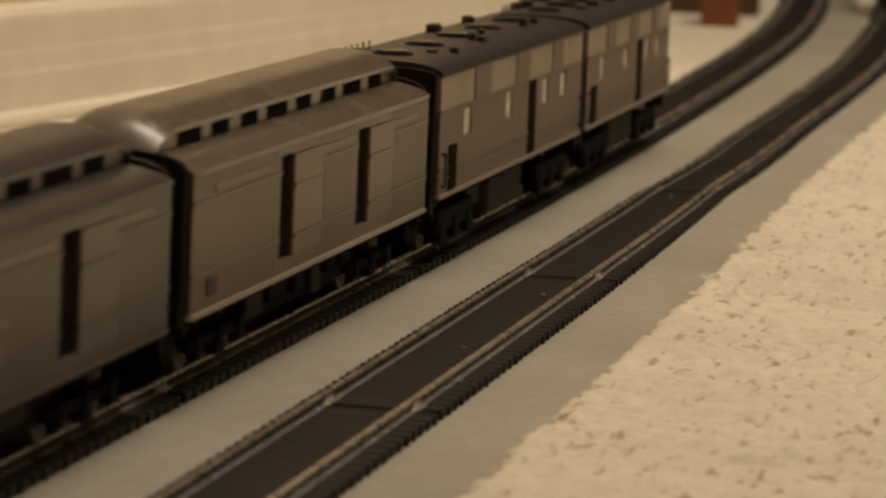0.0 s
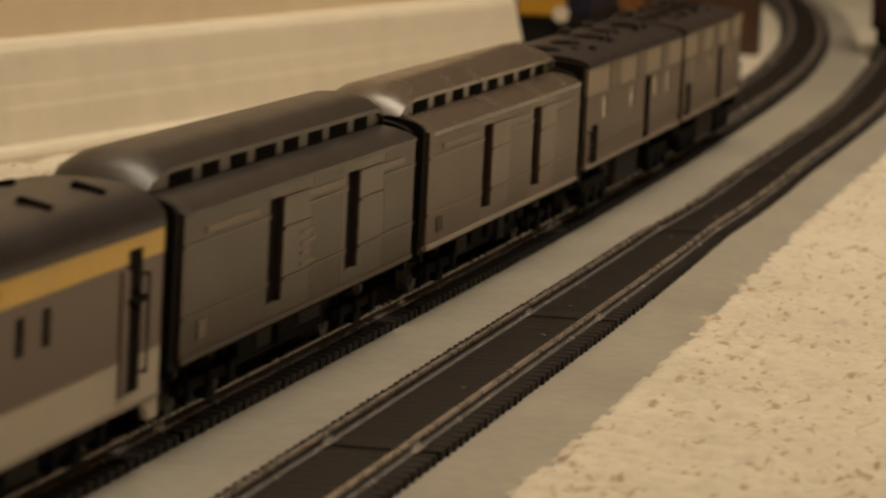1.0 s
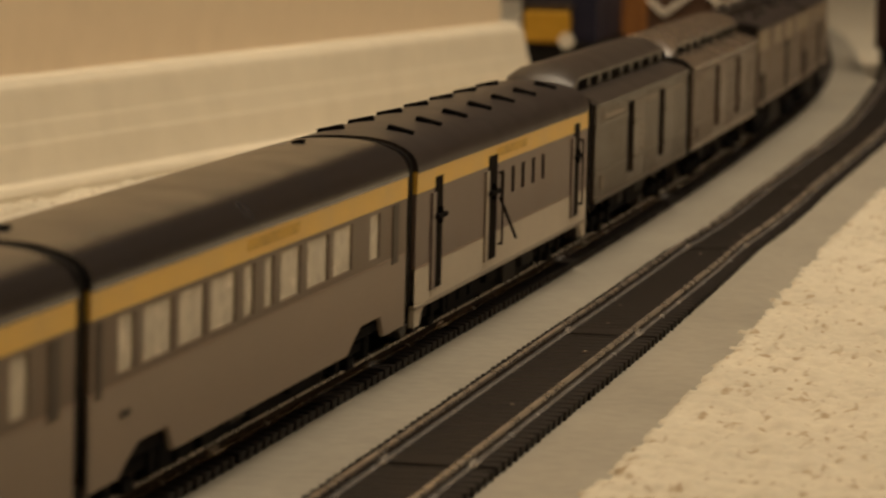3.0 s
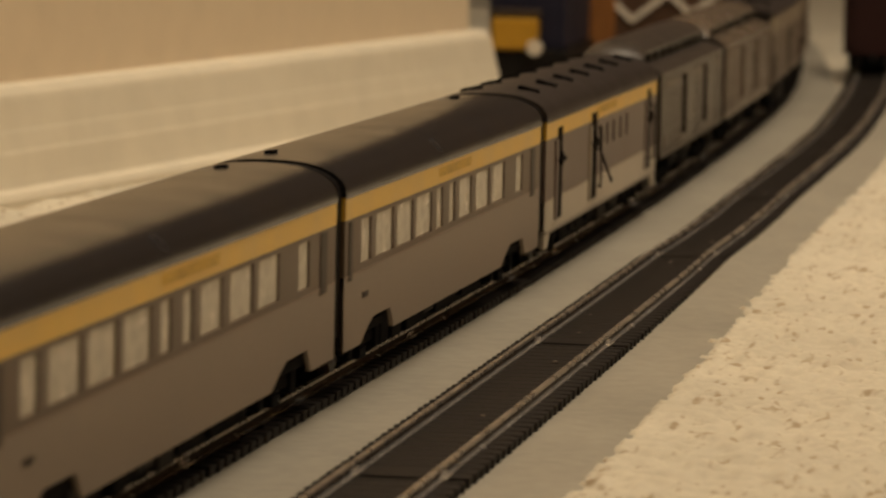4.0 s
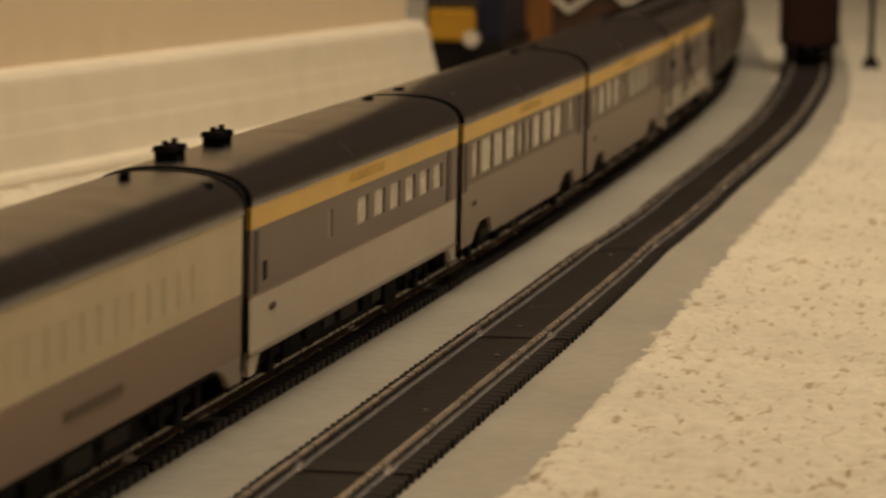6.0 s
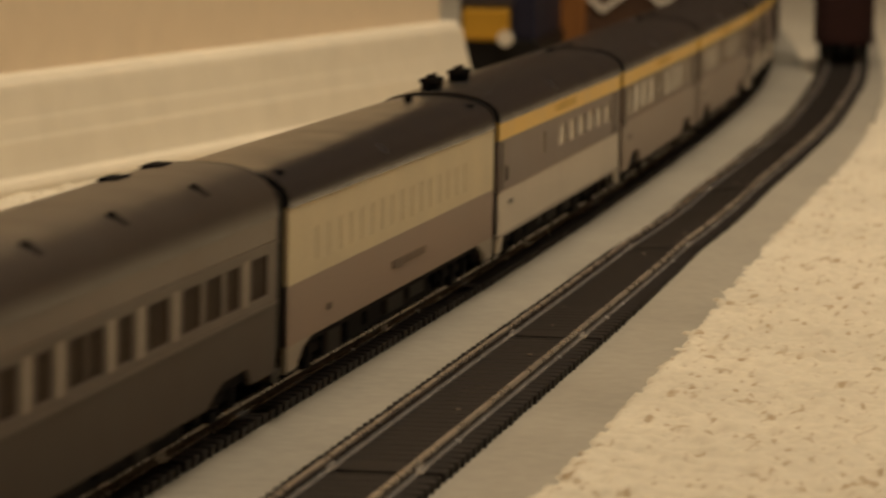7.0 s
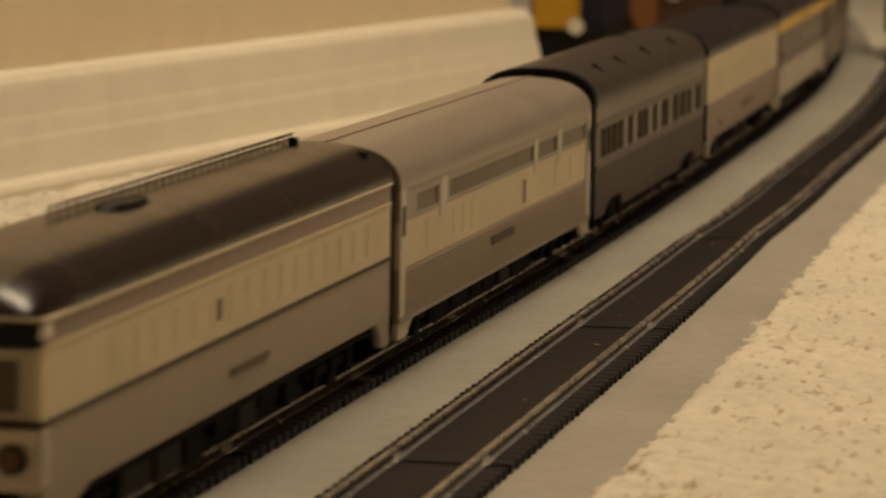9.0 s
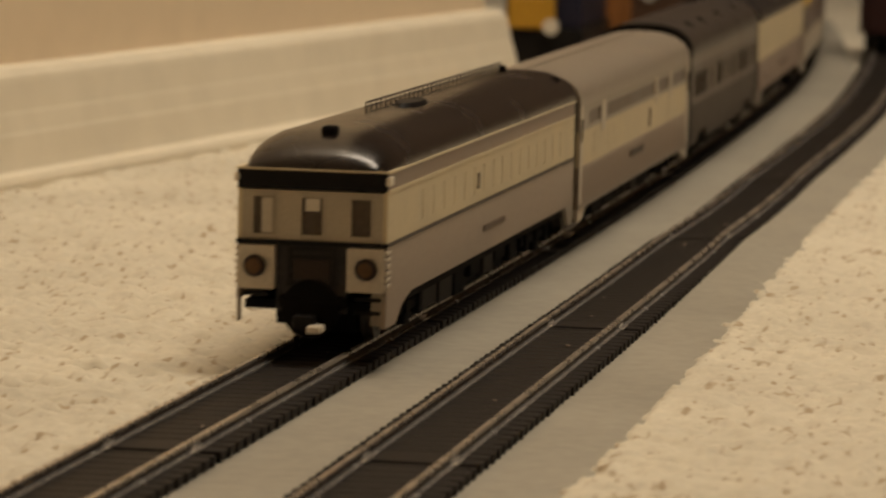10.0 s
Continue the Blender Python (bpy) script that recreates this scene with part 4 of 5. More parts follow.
def sleeper_car(length, label, seed):
    """Silver-tan sleeper: fluted roof and lower side, cream band and high brown windows."""
    root = thing("passenger_car", label, "railway car", "cars of the train")
    h = length / 2
    eave = 0.0412
    M_FAINT = mat("cream_window", (0.59, 0.502, 0.323), 0.42, var=0.08)
    side_band(root, "upper_band", M_SILVER, -h, h, 0.0335, eave, wins=[(a - h, b - h) for a, b in ((0.0008, 0.0075), (0.0195, 0.0445), (0.0580, 0.1725), (0.1805, 0.2095), (0.2190, 0.2575))], wz=(0.0345, 0.0386), pane=mat("tan_window", (0.112, 0.077, 0.050), 0.4, var=0.1), pane_label="brown window strip")
    wins = [(x - 0.0030, x + 0.0030) for x in (-0.104, -0.072, -0.060, -0.048, 0.072, 0.098)]
    side_band(root, "cream_band", M_CREAM, -h, h, 0.0232, 0.0335, y_out=HALF - 0.0001, wins=wins, wz=(0.0248, 0.0318), pane=M_FAINT, pane_label="faint cream window", recess=0.00012)
    for s in (-1, 1):
        n = 13
        M_FLUTE = mat("fluted_tan", (0.330, 0.262, 0.200), 0.4, metal=0.2, var=0.08)
        bm = bmesh.new()
        box(bm, -h, h, s * HALF, s * (HALF - 0.001), 0.0122, 0.0232)
        panel = part("fluted_panel", bm, M_FLUTE, root, "fluted tan lower panel")
        for i in range(n):
            z = 0.0126 + (0.0228 - 0.0126) * i / n
            bm = bmesh.new()
            box(bm, -h, h, s * (HALF + 0.00025), s * (HALF - 0.0002), z, z + 0.00042)
            part("flute", bm, M_FLUTE, panel)
        bm = bmesh.new()
        box(bm, -h, h, s * (HALF + 0.0004), s * (HALF - 0.001), 0.0112, 0.0122)
        part("side_sill", bm, M_SILVER, root)
        bm = bmesh.new()
        cyl(bm, 0.0003, 0.006, pose(0.1570 - h, s * (HALF + 0.0006), 0.0280), 8)
        part("hand_rail", bm, M_BROWN, root)
    plate(root, 0.1125 - h, 0.1435 - h, 0.0183, 0.0205, M_DKBROWN, "name_plate", "dark name bar", 0.0005)
    for a, b in ((0.0470, 0.0550), (0.1745, 0.1790), (0.2115, 0.2165)):
        plate(root, a - h, b - h, 0.0312, 0.0400, M_PALE, "window_post", "pale window post", 0.0001)
    for e in (-1, 1):
        plate(root, e * (h - 0.0060), e * (h - 0.0004), 0.0125, 0.0408, M_PALE, "vestibule_door", "pale vestibule door", 0.0003)
        plate(root, e * (h - 0.0046), e * (h - 0.0022), 0.0305, 0.0370, M_PANEDK, "door_window", "narrow dark window", 0.0005)
    for x, d in ((-h, 1), (h, -1)):
        end_step(root, x, d, 0.0110, 0.0180, 0.0076, 0.0113, M_PALE)
    M_KROOF = mat("silver_roof", (0.325, 0.280, 0.220), 0.36, metal=0.30, var=0.08, grain=1500, stain=40)
    arch_roof(root, -h, h, eave, 0.0508, M_KROOF)
    for y, z in ((-0.0062, 0.0496), (0.0062, 0.0496), (-0.0125, 0.0460), (0.0125, 0.0460), (0.0, 0.0509)):
        bm = bmesh.new()
        box(bm, -h + 0.002, h - 0.002, y - 0.0003, y + 0.0003, z - 0.001, z + 0.0003)
        part("roof_rib", bm, M_KROOF, root)
    ends(root, -h, h, 0.0112, eave, 0.0500, M_DKBROWN)
    underfloor(root, -h, h, 0.0114, seed)
    for x in (-h + 0.040, h - 0.040):
        truck(root, x, 3, 0.032)
    for s in (-1, 1):
        coupler(root, s * h, s)
    return root


def observation_car(length, label, seed):
    """Last car: cream and tan, black domed roof, end windows, lamp boxes and a platform gate."""
    root = thing("observation_car", label, "railway car", "cars of the train")
    h = length / 2
    eave = 0.0432
    M_FAINT = mat("cream_window", (0.59, 0.502, 0.323), 0.42, var=0.08)
    wins = [(x - 0.0026, x + 0.0026) for x in np.arange(-0.095, 0.115, 0.0135)]
    side_band(root, "window_band", M_CREAM, -h, h, 0.0272, 0.0384, wins=wins, wz=(0.0292, 0.0362), pane=M_FAINT, pane_label="faint cream window", recess=0.00012)
    side_band(root, "letterboard", mat("obs_letterboard", (0.215, 0.150, 0.108), 0.4, var=0.1), -h, h, 0.0392, eave)
    side_band(root, "trim_line", M_CREAM, -h, h, 0.0384, 0.0392, y_out=HALF + 0.0002)
    side_band(root, "belt_line", M_DKBROWN, -h, h, 0.0264, 0.0272, y_out=HALF + 0.0003, label="thin dark belt line")
    skirt(root, mat("obs_tan", (0.33, 0.267, 0.204), 0.4, var=0.08), -h, h, 0.0138, 0.0264, (), label="tan lower panel")
    plate(root, 0.1235 - h, 0.1540 - h, 0.0189, 0.0204, mat("plate_brown", (0.115, 0.075, 0.050), 0.45, var=0.15), "name_plate", "brown name bar")
    plate(root, 0.1135 - h, 0.1155 - h, 0.0305, 0.0345, mat("plate_brown", (0.115, 0.075, 0.050), 0.45, var=0.15), "door_latch")
    end_step(root, -h, 1, 0.0135, 0.0300, 0.0080, 0.0139, mat("obs_tan", (0.33, 0.267, 0.204)), (-1,))
    end_step(root, h, -1, 0.0090, 0.0140, 0.0080, 0.0139, M_SILVER)
    arch_roof(root, -h - 0.0004, h, eave, 0.0518, M_OBSROOF, 0.024, 0.0, "black domed roof")
    for s in (-1, 1):
        bm = bmesh.new()
        box(bm, -h, h, s * (HALF + 0.0005), s * (HALF - 0.0003), eave - 0.0003, eave + 0.0002)
        part("eave_line", bm, M_CREAM, root)
    # white chips added for the highlight at the eave's rear corners
    for s in (-1, 1):
        bm = bmesh.new()
        box(bm, -h - 0.0006, -h + 0.0030, s * (HALF + 0.0008), s * (HALF - 0.0008), 0.0401, 0.0422, 0.0003)
        part("corner_glint", bm, M_WHITE, root, "small white chip, painted highlight at the corner")
    # grille roof rail, hatch and vents
    rail = bmesh.new()
    for y in (0.0035,):
        box(rail, -0.060, h - 0.006, y - 0.0002, y + 0.0002, 0.0536, 0.0540)
        box(rail, -0.060, h - 0.006, y - 0.0002, y + 0.0002, 0.0526, 0.0529)
        for x in np.arange(-0.060, h - 0.006, 0.006):
            box(rail, x - 0.0002, x + 0.0002, y - 0.0002, y + 0.0002, 0.0512, 0.0538)
    part("aerial_rail", rail, M_DKBROWN, root, "thin roof aerial on posts")
    bm = bmesh.new()
    b = bmesh.new()
    bmesh.ops.create_cone(b, cap_ends=True, segments=24, radius1=1, radius2=0.85, depth=1)
    join(bm, b, pose(-0.030, -0.0015, 0.0521) @ Matrix.Diagonal((0.014, 0.0036, 0.0012, 1)))
    part("roof_hatch", bm, M_BLACK, root, "black oval hatch")
    vent(root, h - 0.010, -0.0125, 0.0482, 0.0018, 0.0030, 0.0022)
    vent(root, h - 0.012, 0.002, 0.0514, 0.003, 0.002, 0.002)
    vent(root, -h + 0.013, -0.0010, 0.0490, 0.0045, 0.0036, 0.0034)
    # rear end
    bm = bmesh.new()
    xe = -h
    w0, w1 = 0.0285, 0.0369
    cols = [(-0.0135, -0.0090), (-0.0024, 0.0024), (0.0090, 0.0135)]
    box(bm, xe, xe + 0.001, -HALF + 0.001, HALF - 0.001, 0.0272, w0)
    M_REAR = mat("rear_cream", (0.43, 0.375, 0.285), 0.45, var=0.08, grain=1500, stain=40, bump=0.06)
    endw = part("rear_wall", bm, M_REAR, root, "pale grey-cream rear end wall")
    bm = bmesh.new()
    box(bm, xe, xe + 0.001, -HALF + 0.001, HALF - 0.001, w1, 0.0384)
    part("rear_header", bm, M_REAR, root)
    edges = [-HALF + 0.001] + [e for c in cols for e in c] + [HALF - 0.001]
    for a, b in zip(edges[::2], edges[1::2]):
        bm = bmesh.new()
        box(bm, xe, xe + 0.001, a, b, w0, w1)
        part("rear_post", bm, M_REAR, root)
    for i, (a, b) in enumerate(cols):
        p = bmesh.new()
        box(p, xe + 0.0005, xe + 0.001, a, b, w0, w1)
        part("rear_window", p, mat("rear_glass", (0.11, 0.08, 0.055), 0.3, var=0.15), endw, "brown rear window")
        f = bmesh.new()
        for q in ((a - 0.0005, a, w0 - 0.0005, w1 + 0.0005), (b, b + 0.0005, w0 - 0.0005, w1 + 0.0005), (a, b, w0 - 0.0005, w0), (a, b, w1, w1 + 0.0005)):
            box(f, xe - 0.0003, xe + 0.0002, *q)
        part("window_frame", f, M_REAR, endw)
        if i == 2:
            p = bmesh.new()
            box(p, xe + 0.0001, xe + 0.0005, a + 0.0002, b - 0.0018, w0 + 0.0002, w1 - 0.0002, 0.0001)
            part("curtain", p, M_PALE, endw, "pale curtain drawn across")
        if i == 1:
            p = bmesh.new()
            box(p, xe + 0.0002, xe + 0.0006, a + 0.0007, b - 0.0007, w1 - 0.0030, w1 - 0.0002, 0.0001)
            part("blind", p, M_WHITE, endw, "white window blind")
    p = bmesh.new()
    box(p, xe + 0.0002, xe + 0.0006, 0.0105, 0.0112, w0 + 0.001, w1 - 0.0002)
    part("blind", p, M_DKBROWN, endw)
    bm = bmesh.new()
    box(bm, xe - 0.0006, xe + 0.001, -HALF, HALF, 0.0388, 0.0430, 0.0003)
    part("rear_fascia", bm, M_BLACK, root, "black band under the roof")
    bm = bmesh.new()
    box(bm, xe - 0.0008, xe, -HALF - 0.0002, HALF + 0.0002, 0.0430, 0.0434)
    part("eave_line", bm, M_CREAM, root)
    bm = bmesh.new()
    box(bm, xe - 0.0008, xe + 0.0010, -HALF, HALF, 0.0262, 0.0272)
    part("belt_line", bm, M_BLACK, root)
    for s in (-1, 1):
        bm = bmesh.new()
        box(bm, xe - 0.0010, xe + 0.004, s * 0.0082, s * (HALF - 0.0003), 0.0160, 0.0260, 0.0004)
        lb = part("lamp_box", bm, mat("lamp_box_white", (0.60, 0.535, 0.43), 0.4, var=0.08), root, "white lamp box")
        bm = bmesh.new()
        cyl(bm, 0.0025, 0.0012, pose(xe - 0.0014, s * 0.0128, 0.0213, 0, 90), 20)
        part("bezel", bm, M_DKBROWN, lb)
        bm = bmesh.new()
        cyl(bm, 0.0017, 0.0014, pose(xe - 0.0019, s * 0.0128, 0.0213, 0, 90), 20, 0.0013)
        part("marker_lamp", bm, M_AMBER, lb, "amber marker lamp")
        for k in range(6):
            bm = bmesh.new()
            z = 0.0172 + k * 0.0015
            box(bm, xe - 0.0006, xe + 0.0038, s * (HALF - 0.0004), s * (HALF + 0.0003), z, z + 0.0007, 0.0001)
            part("louvre", bm, M_PALE, lb)
        bm = bmesh.new()
        for z in ((0.0148, 0.0118) if s < 0 else (0.0152,)):
            box(bm, xe + 0.0002, xe + 0.007, s * 0.0100, s * (HALF - 0.0012), z - 0.0009, z, 0.0002)
        part("boarding_step", bm, M_BLACK, root)
        bm = bmesh.new()
        box(bm, xe + 0.0004, xe + 0.0014, s * (HALF - (0.0035 if s < 0 else 0.0010)), s * HALF, 0.0085, 0.0160, 0.0003)
        part("step_side", bm, M_SILVER, root)
    bm = bmesh.new()
    box(bm, xe + 0.0003, xe + 0.003, -0.0080, 0.0080, 0.0110, 0.0262)
    M_GATE = mat("gate_brown_black", (0.030, 0.024, 0.022), 0.4, var=0.3, grain=900, stain=160)
    gate = part("platform_gate", bm, M_GATE, root, "dark platform gate")
    for zz in (0.0175, 0.0195, 0.0215, 0.0235, 0.0252):
        bm = bmesh.new()
        box(bm, xe - 0.0002, xe + 0.0004, -0.0046, 0.0046, zz - 0.0003, zz + 0.0003)
        part("gate_bar", bm, M_EQUIP, gate)
    for yy in (-0.005, 0.005):
        bm = bmesh.new()
        box(bm, xe - 0.0002, xe + 0.0004, yy - 0.0004, yy + 0.0004, 0.0168, 0.0256)
        part("gate_post", bm, M_EQUIP, gate)
    bm = bmesh.new()
    box(bm, xe - 0.0004, xe, -0.0042, 0.0042, 0.0186, 0.0230)
    part("tail_sign", bm, M_DKBROWN, gate, "dark illegible tail sign")
    bm = bmesh.new()
    box(bm, xe - 0.0006, xe + 0.006, -0.0082, 0.0076, 0.0118, 0.0150, 0.0010)
    cyl(bm, 0.0066, 0.0070, pose(xe + 0.0030, 0, 0.0118, 0, 90), 20, 0.0058)
    part("buffer_beam", bm, M_MATT, root)
    # white hook: the metal's glint is put into its colour
    bm = bmesh.new()
    box(bm, xe - 0.0100, xe - 0.0050, -0.0046, -0.0012, 0.0074, 0.0092, 0.0005)
    part("coupler_pin", bm, M_WHITE, root, "coupling hook, its metal glint painted white")
    ends(root, h - 0.0002, h, 0.0112, eave, 0.0508, M_DKBROWN)
    underfloor(root, -h, h, 0.0118, seed)
    for x in (-h + 0.044, h - 0.040):
        truck(root, x, 3, 0.032)
    for s in (-1, 1):
        coupler(root, s * h, s)
    return root


# where the rear of each car stands at the start, along the outer track
REAR = {"engine_front": 0.4556, "engine_rear": 0.2288, "baggage_front": -0.0104, "baggage_rear": -0.2422, "mail": -0.5071, "coach_front": -0.7818,
        "coach_rear": -1.0526, "diner": -1.3234, "cream": -1.5943, "dark": -1.8580, "sleeper": -2.1352, "last": -2.4133}
# the open space ahead of each car
GAP = {"engine_rear": 0.011, "baggage_front": 0.015, "baggage_rear": 0.017, "mail": 0.015, "coach_front": 0.010, "coach_rear": 0.009, "diner": 0.009,
       "cream": 0.008, "dark": 0.011, "sleeper": 0.011, "last": 0.009}
ORDER = list(REAR)
NOSE = 0.640


def span(key):
    i = ORDER.index(key)
    front = NOSE if i == 0 else REAR[ORDER[i - 1]] - GAP[key]
    return REAR[key], front


def size(key):
    a, b = span(key)
    return b - a


TRAIN = {
    "engine_front": locomotive(size("engine_front"), "leading grey-brown diesel engine with pale upper panels", 3, True),
    "engine_rear": locomotive(size("engine_rear"), "second grey-brown diesel engine with black roof fans", 5, False),
    "baggage_front": baggage_car(size("baggage_front"), "warm grey baggage car with clerestory roof and pale sill", M_BAG, M_BAGROOF, M_SILL, (0.0770, 0.1510), 11),
    "baggage_rear": baggage_car(size("baggage_rear"), "dark grey baggage car with clerestory roof", M_BAGB, M_ROOFBR, M_BAGB, (0.0740, 0.1470), 12),
    "mail": yellow_car(size("mail"), "grey mail car with yellow band and two rows of roof vents", "mail", 13),
    "coach_front": yellow_car(size("coach_front"), "grey coach with yellow band and black roof behind the mail car", "coach", 14),
    "coach_rear": yellow_car(size("coach_rear"), "grey coach with yellow band and black roof", "coach", 15),
    "diner": yellow_car(size("diner"), "grey dining car with yellow band and black roof flues", "diner", 16),
    "cream": cream_car(size("cream"), "cream passenger car with tan lower band and dark roof", 17),
    "dark": dark_car(size("dark"), "dark olive passenger car with brown windows and round roof", 18),
    "sleeper": sleeper_car(size("sleeper"), "silver-tan sleeping car with cream band and fluted side", 19),
    "last": observation_car(size("last"), "cream and tan observation car with black domed roof", 20),
}


# ---- parked things ----
def box_car(label, material, length=0.15, height=0.052, width=0.0165):
    """A parked freight car seen from its end."""
    root = thing("box_car", label, "railway car")
    h = length / 2
    bm = bmesh.new()
    box(bm, -h, h, -width, width, 0.0120, 0.0120 + height - 0.010, 0.0004)
    body = part("body", bm, material, root)
    for i in range(7):
        bm = bmesh.new()
        z = 0.0165 + i * 0.0052
        box(bm, -h - 0.0006, -h, -width + 0.001, width - 0.001, z, z + 0.0016, 0.0003)
        part("end_rib", bm, material, body)
    bm = bmesh.new()
    prof = [(width + 0.0006, height + 0.0020), (width + 0.0006, height + 0.0026), (0, height + 0.0052), (-width - 0.0006, height + 0.0026), (-width - 0.0006, height + 0.0020)]
    extrude_x(bm, prof, -h - 0.001, h + 0.001)
    part("roof", bm, material, root)
    bm = bmesh.new()
    box(bm, -h, h, -0.004, 0.004, height + 0.0052, height + 0.0064)
    part("roof_walk", bm, M_BLACK, root)
    bm = bmesh.new()
    box(bm, -h + 0.001, h - 0.001, -width + 0.003, width - 0.003, 0.0100, 0.0122)
    part("floor_frame", bm, M_UNDER, root)
    for x in (-h + 0.026, h - 0.026):
        truck(root, x, 2, 0.020)
    for s in (-1, 1):
        coupler(root, s * h, s)
    for s in (-1, 1):
        bm = bmesh.new()
        for i in range(5):
            box(bm, -h - 0.0012, -h - 0.0004, s * 0.0105, s * 0.0150, 0.016 + i * 0.006, 0.0164 + i * 0.006)
        part("ladder", bm, M_BLACK, body)
    return root


def street_lamp(x, y):
    root = thing("lamp_post", "black toy lamp post with round foot on carpet", "lamp post")
    root.location = (x, y, -0.0054)
    bm = bmesh.new()
    cyl(bm, 0.0055, 0.0050, pose(0, 0, 0.0025), 18, 0.0040)
    cyl(bm, 0.0036, 0.0030, pose(0, 0, 0.0062), 18, 0.0018)
    part("foot", bm, M_BLACK, root)
    bm = bmesh.new()
    cyl(bm, 0.0017, 0.115, pose(0, 0, 0.064), 12, 0.0012)
    part("pole", bm, M_BLACK, root)
    bm = bmesh.new()
    cyl(bm, 0.0030, 0.006, pose(0, 0, 0.1235), 14, 0.0048)
    part("lantern", bm, M_WHITE, root)


def toy_engine(x, y, turn):
    """A parked engine with yellow nose and dark blue hood."""
    root = thing("toy_engine", "parked dark blue toy engine with yellow nose", "locomotive")
    root.matrix_basis = pose(x, y, -0.0054, 0, 0, turn)
    bm = bmesh.new()
    box(bm, 0.004, 0.150, -0.0250, 0.0140, 0.0235, 0.0620, 0.001)
    part("hood", bm, M_BLUE, root, "dark blue hood")
    bm = bmesh.new()
    box(bm, -0.006, 0.005, -0.0120, 0.0120, 0.0235, 0.0395, 0.0015)
    part("nose", bm, mat("engine_yellow", (0.55, 0.30, 0.03), 0.4), root, "yellow nose")
    bm = bmesh.new()
    box(bm, 0.000, 0.006, -0.0130, 0.0130, 0.0395, 0.0440, 0.001)
    part("band", bm, M_DKGREY, root)
    bm = bmesh.new()
    cyl(bm, 0.0042, 0.008, pose(-0.0065, -0.0110, 0.0250, 0, 90), 14, 0.0036)
    part("lamp", bm, M_WHITE, root, "white round lamp")
    bm = bmesh.new()
    box(bm, -0.004, 0.150, -0.0270, 0.0120, 0.0020, 0.0236, 0.001)
    part("underframe", bm, M_BLACK, root)
    for wx in (0.02, 0.045, 0.105, 0.13):
        bm = bmesh.new()
        cyl(bm, 0.006, 0.030, pose(wx, 0, 0.006, 90), 16)
        part("wheelset", bm, M_UNDER, root)


def toy_tower(x, y, turn):
    """Orange-brown wooden lineside building with pale diagonal braces."""
    root = thing("toy_building", "orange-brown wooden toy building with pale diagonal braces", "building")
    root.matrix_basis = pose(x, y, -0.0054, 0, 0, turn)
    bm = bmesh.new()
    box(bm, 0, 0.030, 0.004, 0.026, 0, 0.085, 0.0006)
    part("wall", bm, M_ORANGE, root, "orange-brown plank wall")
    for i in range(4):
        bm = bmesh.new()
        box(bm, -0.0008, 0.0, 0.0045 + i * 0.0054, 0.0091 + i * 0.0054, 0.002, 0.084, 0.0003)
        part("plank", bm, M_ORANGE, root)
    bm = bmesh.new()
    box(bm, 0.004, 0.030, -0.060, 0.004, 0, 0.085, 0.0006)
    part("side_wing", bm, M_DKWOOD, root, "dark brown wing")
    for y0, dz in ((-0.006, 0), (-0.038, 0.004)):
        for a, l in ((38, 0.026), (-42, 0.024)):
            bm = bmesh.new()
            box(bm, -0.0007, 0.0007, -l / 2, l / 2, -0.0016, 0.0016)
            br = part("brace", bm, M_WHITE, root, "pale diagonal brace")
            br.matrix_basis = pose(0.0032, y0 + (-0.009 if a > 0 else 0.009), 0.0412 + dz, -a)
    bm = bmesh.new()
    cyl(bm, 0.0045, 0.004, pose(0.0, 0.029, 0.046, 0, 90), 12)
    part("roundel", bm, M_WHITE, root)


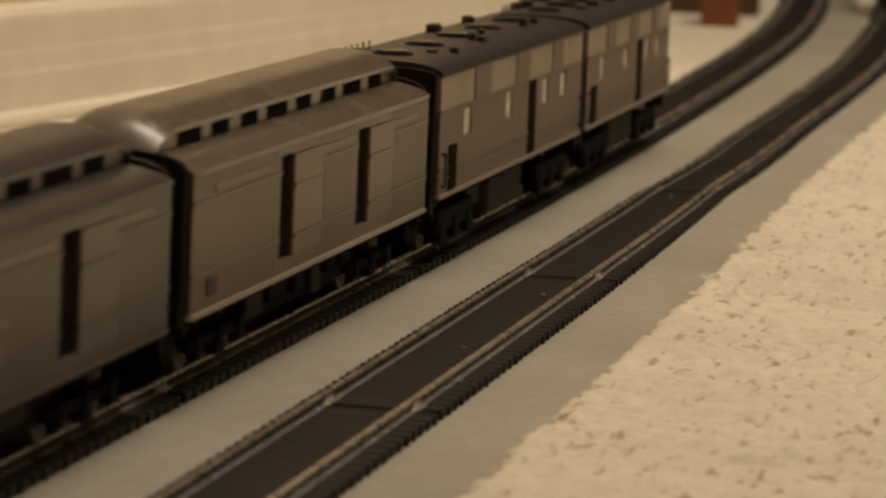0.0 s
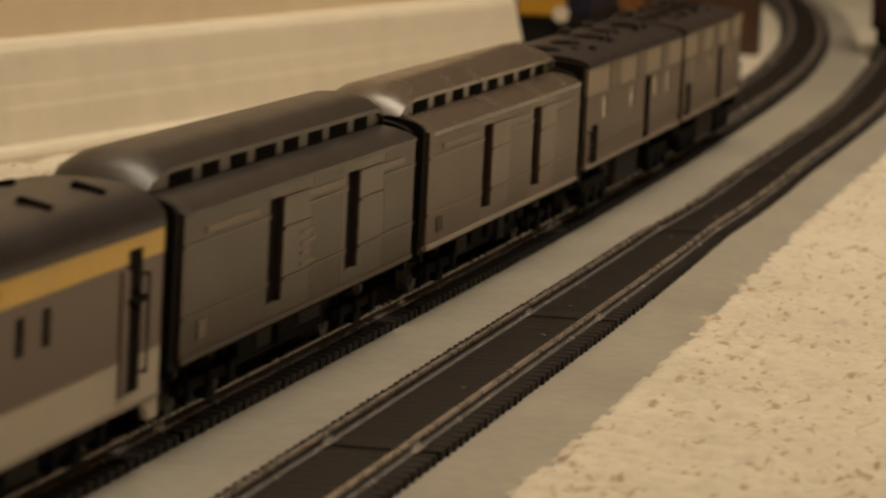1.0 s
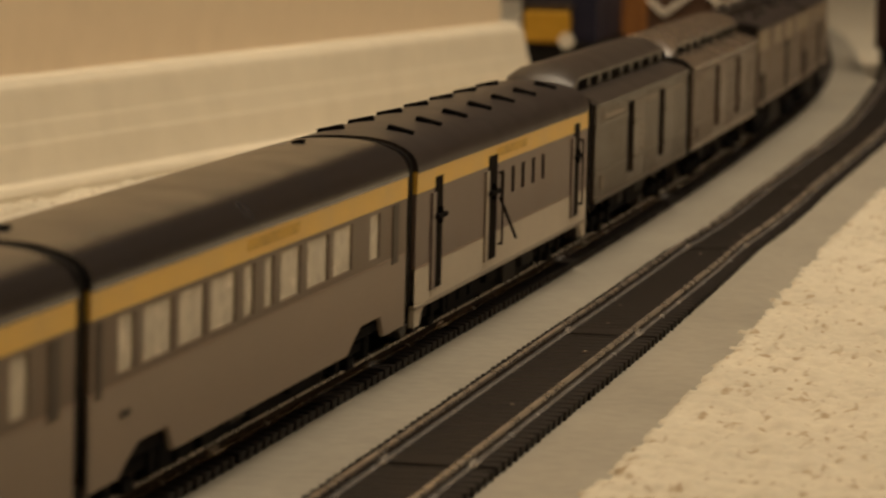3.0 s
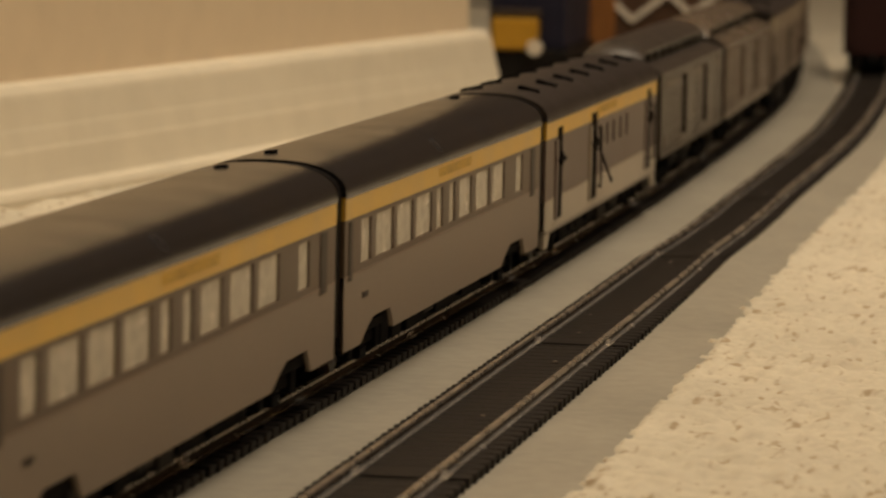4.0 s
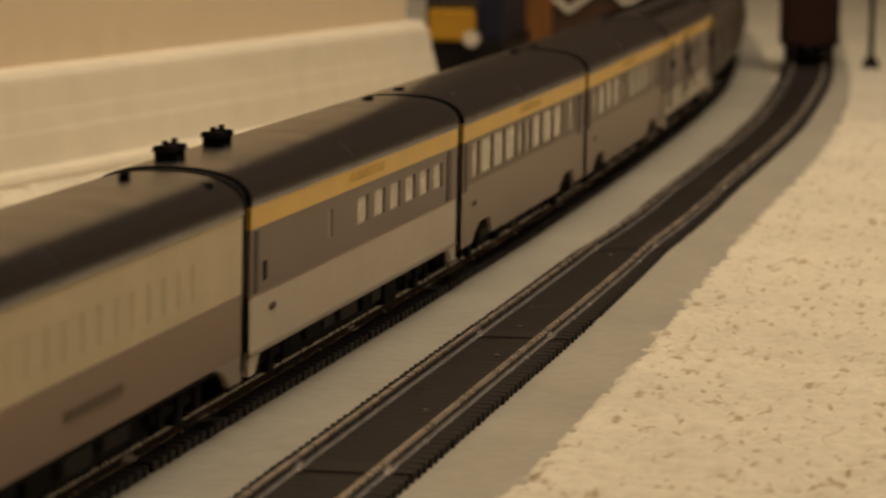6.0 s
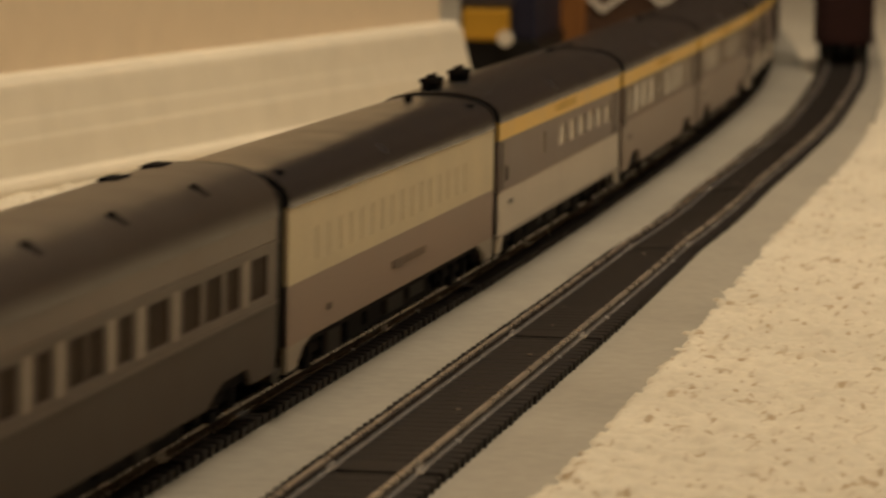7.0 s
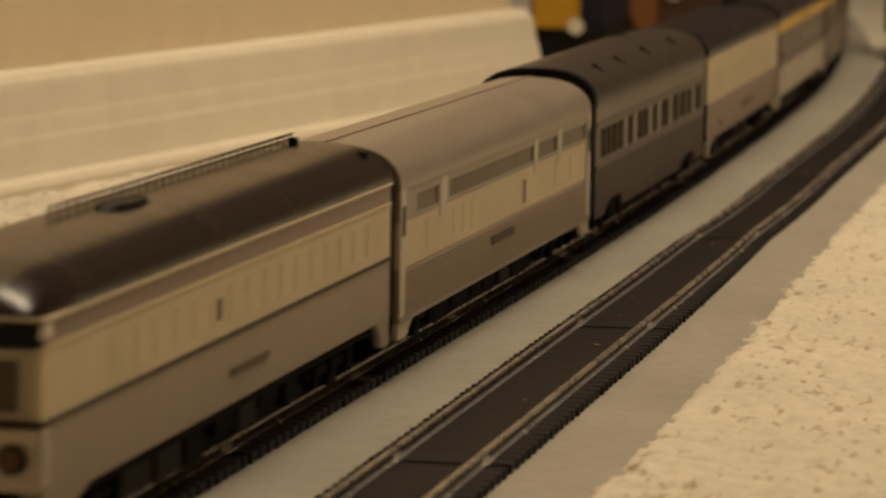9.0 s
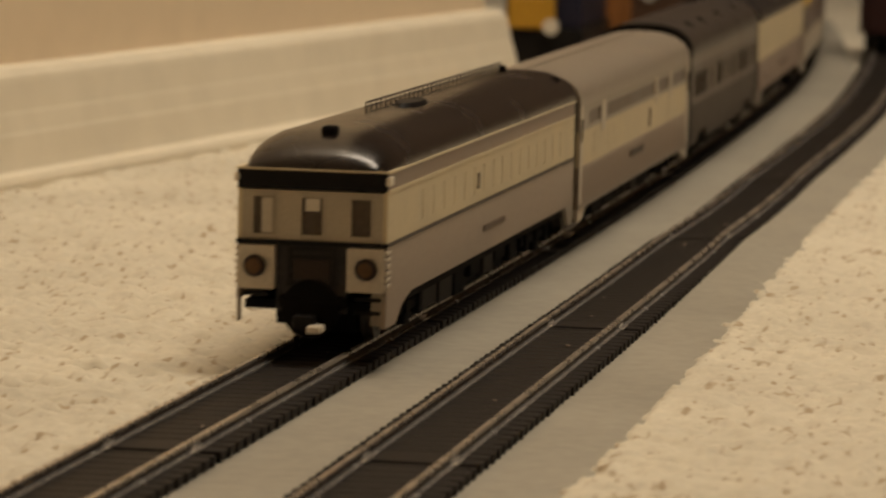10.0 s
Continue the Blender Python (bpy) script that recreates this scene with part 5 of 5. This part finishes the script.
def red_shed(x, y, turn):
    root = thing("toy_crate", "brick-red toy freight container on carpet", "container")
    root.matrix_basis = pose(x, y, -0.0054, 0, 0, turn)
    bm = bmesh.new()
    box(bm, 0, 0.060, -0.0095, 0.0095, 0.0, 0.0225, 0.0008)
    body = part("body", bm, M_BRICK, root)
    for i in range(5):
        bm = bmesh.new()
        box(bm, -0.0006, 0, -0.0088 + i * 0.0038, -0.0074 + i * 0.0038, 0.002, 0.0215, 0.0003)
        part("rib", bm, M_BRICK, body)
    bm = bmesh.new()
    box(bm, -0.0008, 0.061, -0.0102, 0.0102, 0.0225, 0.0250, 0.0006)
    part("lid", bm, mat("lid_orange", (0.36, 0.15, 0.03), 0.55), root, "orange-yellow lid")


s_box = 1.545 + 0.078
bx, by, ba = RIGHT.frame_at(s_box)
parked = box_car("dark maroon box car standing on the inner track", M_MAROON)
parked.matrix_basis = pose(bx, by, 0, 0, 0, ba)
street_lamp(1.66, -0.002)
toy_engine(1.36, 0.1945, 3)
toy_tower(1.52, 0.161, 4)
red_shed(1.415, 0.1085, 6)


# ---- what moves ----
def travelled(t):
    """Metres that the train has gone by t seconds."""
    u = t / 10
    return 2.3207 * u - 0.9678 * u ** 2 + 2.2871 * u ** 3 - 1.1114 * u ** 4 + 0.027 * u ** 5


def motions():
    for key, car in TRAIN.items():
        a, b = span(key)
        mid, reach = (a + b) / 2, (b - a) / 2 - 0.04
        rows = []
        for i in range(41):
            t = i * 0.25
            s = mid + travelled(t)
            (x0, y0), (x1, y1) = LEFT.at(s - reach), LEFT.at(s + reach)
            rows.append((t, pose((x0 + x1) / 2, (y0 + y1) / 2, 0, 0, 0, math.degrees(math.atan2(y1 - y0, x1 - x0)))))
        walk(car, rows)
    # the wheels of the train roll without slip, a row for each 70 degrees
    times = np.linspace(0, 10, 4001)
    gone = np.array([travelled(t) for t in times])
    count = int(gone[-1] / (WHEEL * radians(70))) + 1
    for w, t in WHEELS:
        if t.parent not in TRAIN.values():
            continue
        at = w.location.copy()
        rows = [(float(np.interp(g, gone, times)), pose(at.x, at.y, at.z, 0, math.degrees(g / WHEEL), 0)) for g in np.linspace(0, gone[-1], count)]
        walk(w, rows)


motions()
